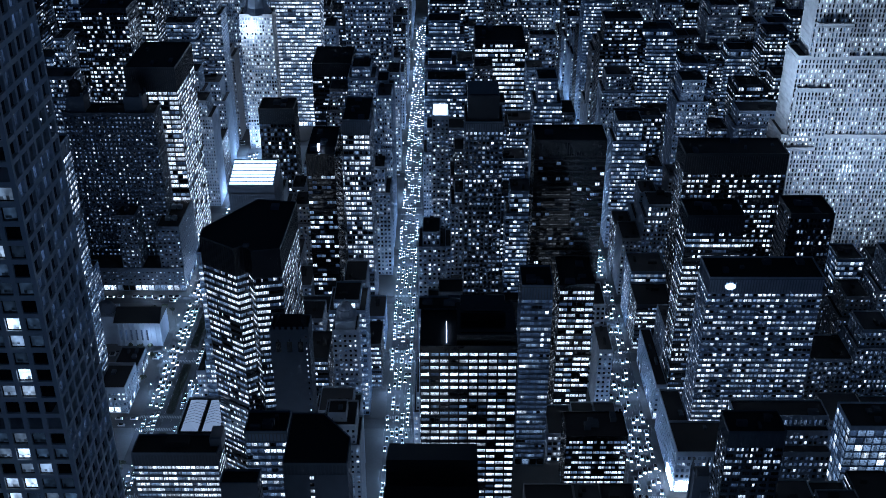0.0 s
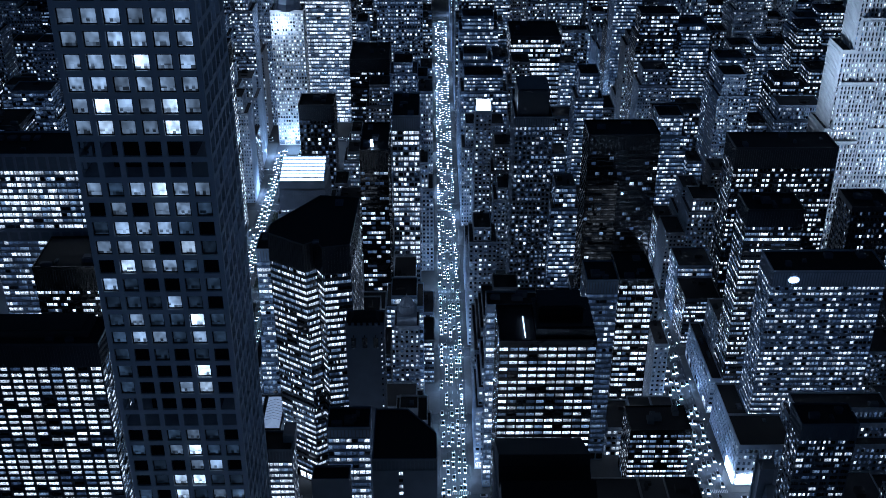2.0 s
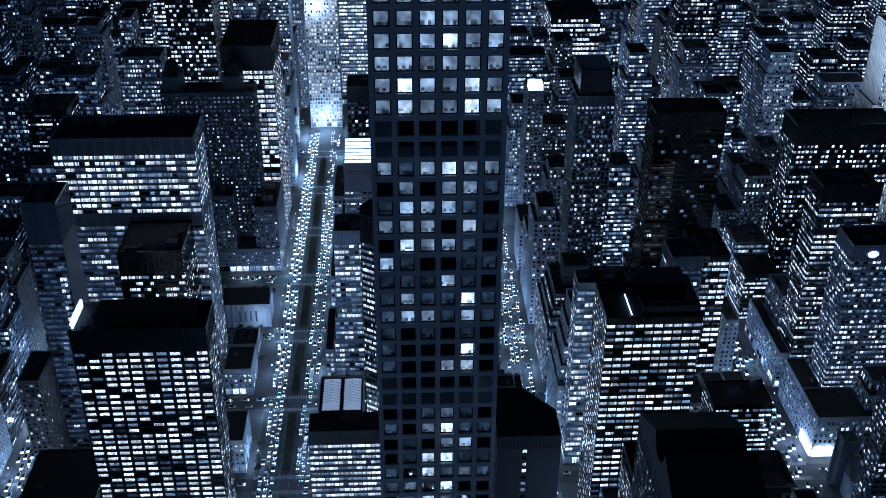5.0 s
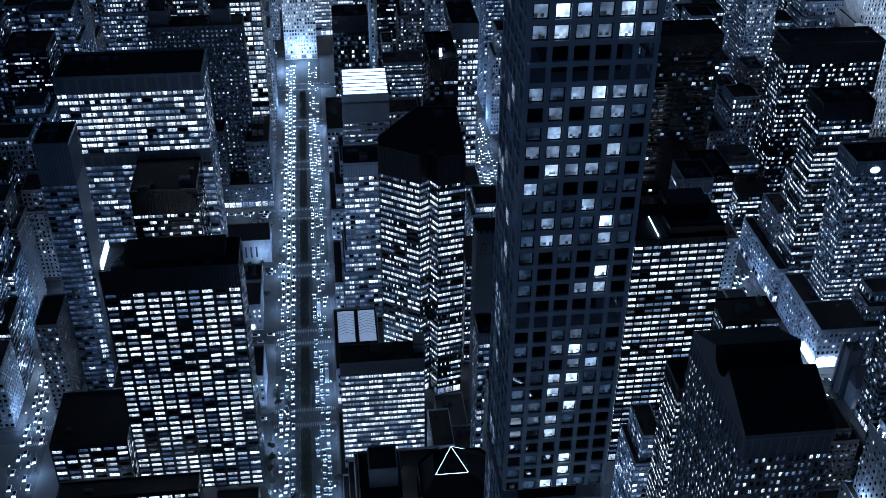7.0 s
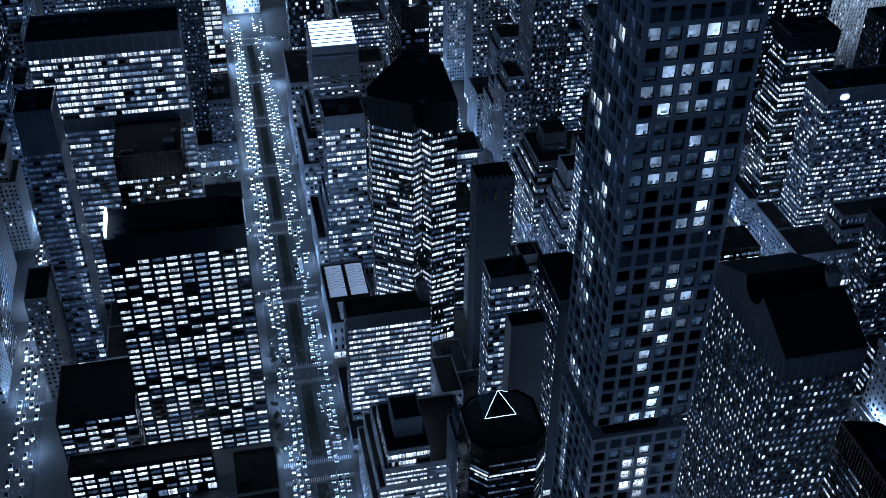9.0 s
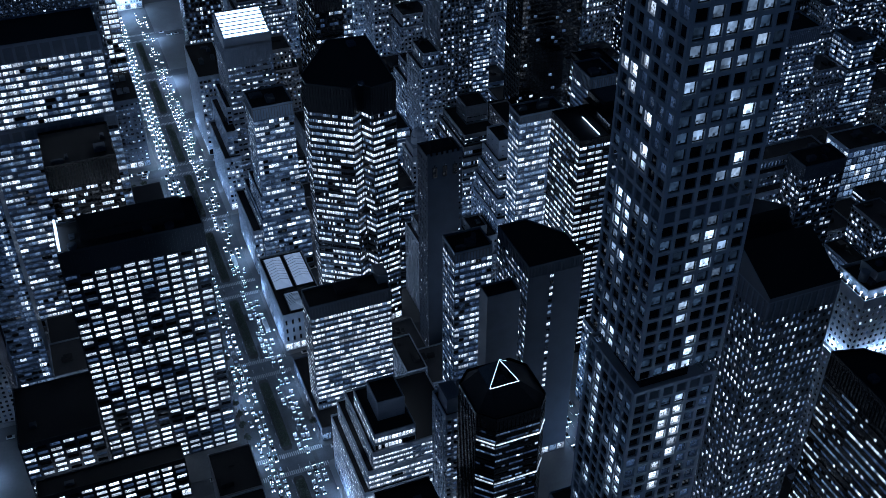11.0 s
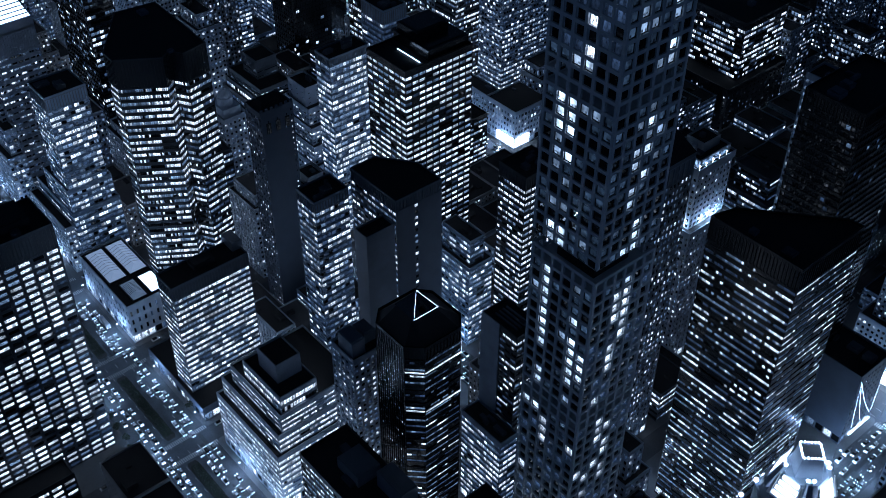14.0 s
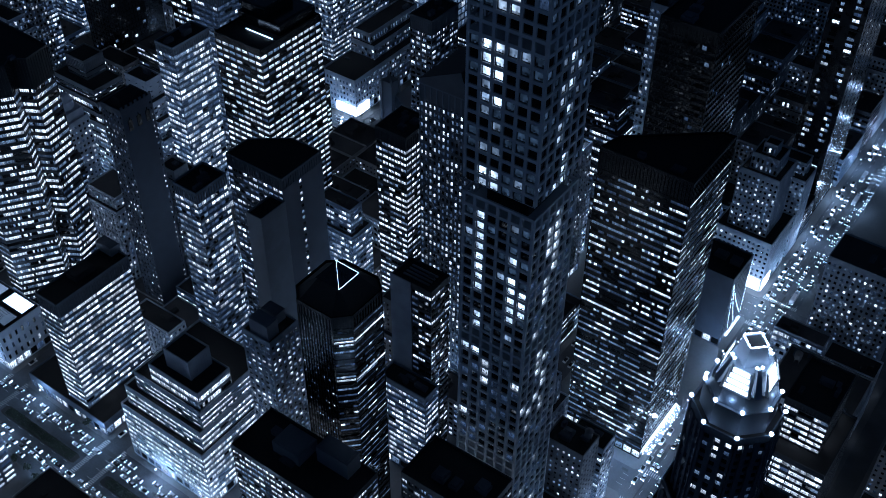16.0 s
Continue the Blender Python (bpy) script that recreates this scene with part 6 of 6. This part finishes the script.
def clump(s, x, y, z, r, n):
    for _ in range(n):
        a, e, d = leaf.uniform(0, 6.28), leaf.uniform(-0.9, 1.4), r * leaf.uniform(0.45, 1.0)
        p = Vector((x + d * math.cos(a) * math.cos(e), y + d * math.sin(a) * math.cos(e), z + d * math.sin(e) * 0.8))
        u = Vector((leaf.uniform(-1, 1), leaf.uniform(-1, 1), leaf.uniform(-1, 1))).normalized() * leaf.uniform(0.18, 0.4)
        v = u.orthogonal().normalized() * leaf.uniform(0.15, 0.32)
        s.quad(tuple(p - u - v), tuple(p + u - v), tuple(p + u + v), tuple(p - u + v))


for j in range(len(STREETS) - 1):
    y0, y1 = STREETS[j] + 10, STREETS[j + 1] - 10
    if y0 < 180 or y0 > 960:
        continue
    s = Soup()
    foot = [(-186.4, y0 + 2), (-185.6, y0), (-181.4, y0), (-180.6, y0 + 2), (-180.6, y1 - 2), (-181.4, y1), (-185.6, y1), (-186.4, y1 - 2)]
    s.prism(foot, 0.004, 0.3)
    ob = new("median", s.mesh("median", [M_SOIL]))
    tagged(ob, "planted median island with kerb", "median", kind="structure")
    s = Soup()
    y = y0 + 3
    while y < y1 - 3:
        for off in (-1.5, 0.0, 1.5):
            clump(s, -183.5 + off + leaf.uniform(-0.3, 0.3), y, 0.9, 1.15, 20)
        y += 1.3
    ob = new("hedge", s.mesh("hedge", [M_LEAF]))
    tagged(ob, "dark clipped hedge on the planted median", "hedge", kind="stuff")

for x, y in [(-203, 425), (-203, 434), (-203, 443), (-203, 452), (-203, 461), (-200, 500), (-200, 510), (-200, 520), (-44, 250), (-44, 330), (-166, 432), (142, 480), (140, 470), (104, 500), (-209, 640), (-214, 651), (-221, 651), (-228, 651), (-209, 700), (-216, 706), (-224, 702), (-209, 612)]:
    root = thing("street_tree", x, y, 0.16, "small dark street tree beside the avenue", "tree", "street trees")
    s = Soup()
    s.cylinder(0, 0, 0.16, 0, 3.2, 7, 0, 0.09)
    for q in range(4):
        a = q * 1.57 + 0.4
        s.hexa([(-.06, -.06, 2.6), (.06, -.06, 2.6), (.06, .06, 2.6), (-.06, .06, 2.6)] + [(1.3 * math.cos(a) + dx, 1.3 * math.sin(a) + dy, 4.6) for dx, dy in ((-.03, -.03), (.03, -.03), (.03, .03), (-.03, .03))])
    part("trunk", s, M_BARK, root)
    s = Soup()
    for q in range(5):
        clump(s, leaf.uniform(-1.2, 1.2), leaf.uniform(-1.2, 1.2), 4.6 + leaf.uniform(-0.6, 1.2), 1.5, 45)
    part("crown", s, M_LEAF, root)

# cars
def rounded_box(s, x0, x1, y0, y1, z0, z1, taper, front=0.0, back=0.0):
    s.hexa([(x0, y0, z0), (x1, y0, z0), (x1, y1, z0), (x0, y1, z0),
            (x0 + taper, y0 + taper + front, z1), (x1 - taper, y0 + taper + front, z1), (x1 - taper, y1 - taper - back, z1), (x0 + taper, y1 - taper - back, z1)])


def make_car(length, height, label, name="car"):
    root = thing(name, 0, 0, 0, label, name, "traffic on the avenues")
    s = Soup()
    w = 0.92 if name != "bus" else 1.25
    rounded_box(s, -w, w, -length / 2, length / 2, 0.28, 0.72, 0.03)
    rounded_box(s, -w + 0.03, w - 0.03, -length / 2 + 0.03, length / 2 - 0.03, 0.72, 0.95, 0.1, 0.05, 0.05)
    for sx in (-1, 1):
        for y in (-length * 0.3, length * 0.3):
            s.box(sx * w - 0.12, sx * w + 0.05, y - 0.32, y + 0.32, 0.0, 0.62)
    body = part("body", s, M_CAR, root)
    s = Soup()
    if name == "car":
        rounded_box(s, -w + 0.12, w - 0.12, -length * 0.22, length * 0.36, 0.95, height - 0.04, 0.16, 0.35, 0.3)
        part("cabin", s, M_CARW, root, "dark car windows")
        s = Soup()
        rounded_box(s, -w + 0.28, w - 0.28, -length * 0.22 + 0.5, length * 0.36 - 0.45, height - 0.04, height, 0.05)
        part("car_roof", s, M_CAR, root)
    else:
        rounded_box(s, -w, w, -length / 2 + 0.1, length / 2 - 0.1, 0.95, height, 0.08)
        part("coachwork", s, M_CAR, root)
        s = Soup()
        s.box(-0.9, 0.9, -length * 0.35, -length * 0.2, height, height + 0.25)
        part("roof_hatch", s, M_GREY, root)
    for sx in (-1, 1):
        s = Soup()
        s.box(sx * (w - 0.3) - 0.19, sx * (w - 0.3) + 0.19, -length / 2 - 0.08, -length / 2 + 0.2, 0.55, 0.97)
        part("headlight", s, G_HEAD, body, "glowing headlight")
        s = Soup()
        s.box(sx * (w - 0.3) - 0.18, sx * (w - 0.3) + 0.18, length / 2 - 0.1, length / 2 + 0.06, 0.6, 0.85)
        part("tail_light", s, G_TAIL, body, "glowing tail light")
    return root


traffic = random.Random(21)
lanes = []
for lane_x, toward, dens in ((-198.0, 1, 0.85), (-194.6, 1, 0.97), (-191.2, 1, 0.97), (-176.8, 0, 0.75), (-173.4, 0, 0.75), (-170.0, 0, 0.7)):
    lanes.append(("y", lane_x, toward, 330, 1010, dens * 0.95, 7.4))
for lane_y, toward, dens in ((168.6, 0, 0.5), (171.6, 0, 0.6), (174.8, 0, 0.55), (179.4, 1, 0.6), (182.6, 1, 0.65), (185.6, 1, 0.5)):
    lanes.append(("x", lane_y, toward, -60, 340, dens, 8))
for lane_x, dens in ((-37.6, 0.75), (-34.4, 0.65), (-31.0, 0.6), (-27.6, 0.65), (-24.4, 0.75)):
    lanes.append(("y", lane_x, 0, 200, 1450, dens, 8))
for lane_x, dens in ((114.4, 0.6), (117.8, 0.6), (121.2, 0.6), (124.6, 0.6), (128.0, 0.55), (131.4, 0.6)):
    lanes.append(("y", lane_x, 1, 200, 1250, dens, 9))
for lane_x, toward in ((-347.0, 1), (-343.6, 1), (-340.2, 1), (-336.8, 1)):
    lanes.append(("y", lane_x, toward, 400, 900, 0.65, 8.5))
lanes.append(("x", 646.8, 0, -330, -200, 0.75, 6.5))
lanes.append(("x", 726.2, 0, -330, -200, 0.75, 6.5))
for street in STREETS:
    if street > 200:
        lanes.append(("x", street - 3.4, 0, -330, 400, 0.4, 9))
        lanes.append(("x", street + 0.2, 0, -330, 400, 0.25, 10))
        lanes.append(("x", street + 3.6, 0, -330, 400, 0.4, 9))
far_cars = Soup()
protos = [make_car(4.7, 1.45, "parked-looking dark saloon car with lit headlights in traffic"), make_car(10.5, 3.1, "city bus with lit headlights in traffic", "bus")]
used = [False, False]
cars = 0
for axis, c, toward, a, b, dens, step in lanes:
    p = a + traffic.uniform(0, 8)
    while p < b:
        side_street = axis == "x" and c > 200
        if side_street and any(abs(p - v) < w + 4 for v, w in AVENUES):
            p += step
            continue
        if traffic.random() < dens:
            drift = traffic.uniform(-0.5, 0.5)
            if side_street or c < -300 or axis == "y" and (p > 600 or c > -100 and p > 520) or cars >= (200 if axis == "y" and c < -100 else 296):
                front = -1 if toward else 1
                e = 0.1 if toward or traffic.random() < 0.4 else 0.0

                def span_box(u0, u1, w0, w1, z0, z1, mat):
                    u0, u1 = sorted((p + front * u0, p + front * u1))
                    if axis == "y":
                        far_cars.box(c + drift + w0, c + drift + w1, u0, u1, z0, z1, mat)
                    else:
                        far_cars.box(u0, u1, c + drift + w0, c + drift + w1, z0, z1, mat)
                span_box(-2.3, 2.3, -0.9, 0.9, 0.25, 0.95, 0)
                span_box(-1.6, 1.0, -0.75, 0.75, 0.95, 1.45, 1)
                if not side_street or traffic.random() < 0.5:
                    for sx in (-0.62, 0.62):
                        span_box(2.28 - 2 * e, 2.45, sx - 0.2 - e, sx + 0.2 + e, 0.5, 0.85 + e, 2)
                        if not toward and axis == "y":
                            span_box(-2.42, -2.26, sx - 0.2, sx + 0.2, 0.55, 0.9, 2)
            else:
                kind = 1 if traffic.random() < 0.05 else 0
                if axis == "y":
                    m = pose(c + drift, p, 0.004, 0, 0, 0 if toward else 180)
                else:
                    m = pose(p, c + drift, 0.004, 0, 0, -90 if toward else 90)
                if used[kind]:
                    copy_thing(protos[kind], m)
                else:
                    protos[kind].matrix_basis = m
                    used[kind] = True
                cars += 1
        p += step * traffic.uniform(0.65, 1.5)
ob = new("distant_cars", far_cars.mesh("distant_cars", [M_CAR, M_CARW, G_FARCAR]))
tagged(ob, "distant queue of cars with glowing lights", "traffic", kind="stuff")
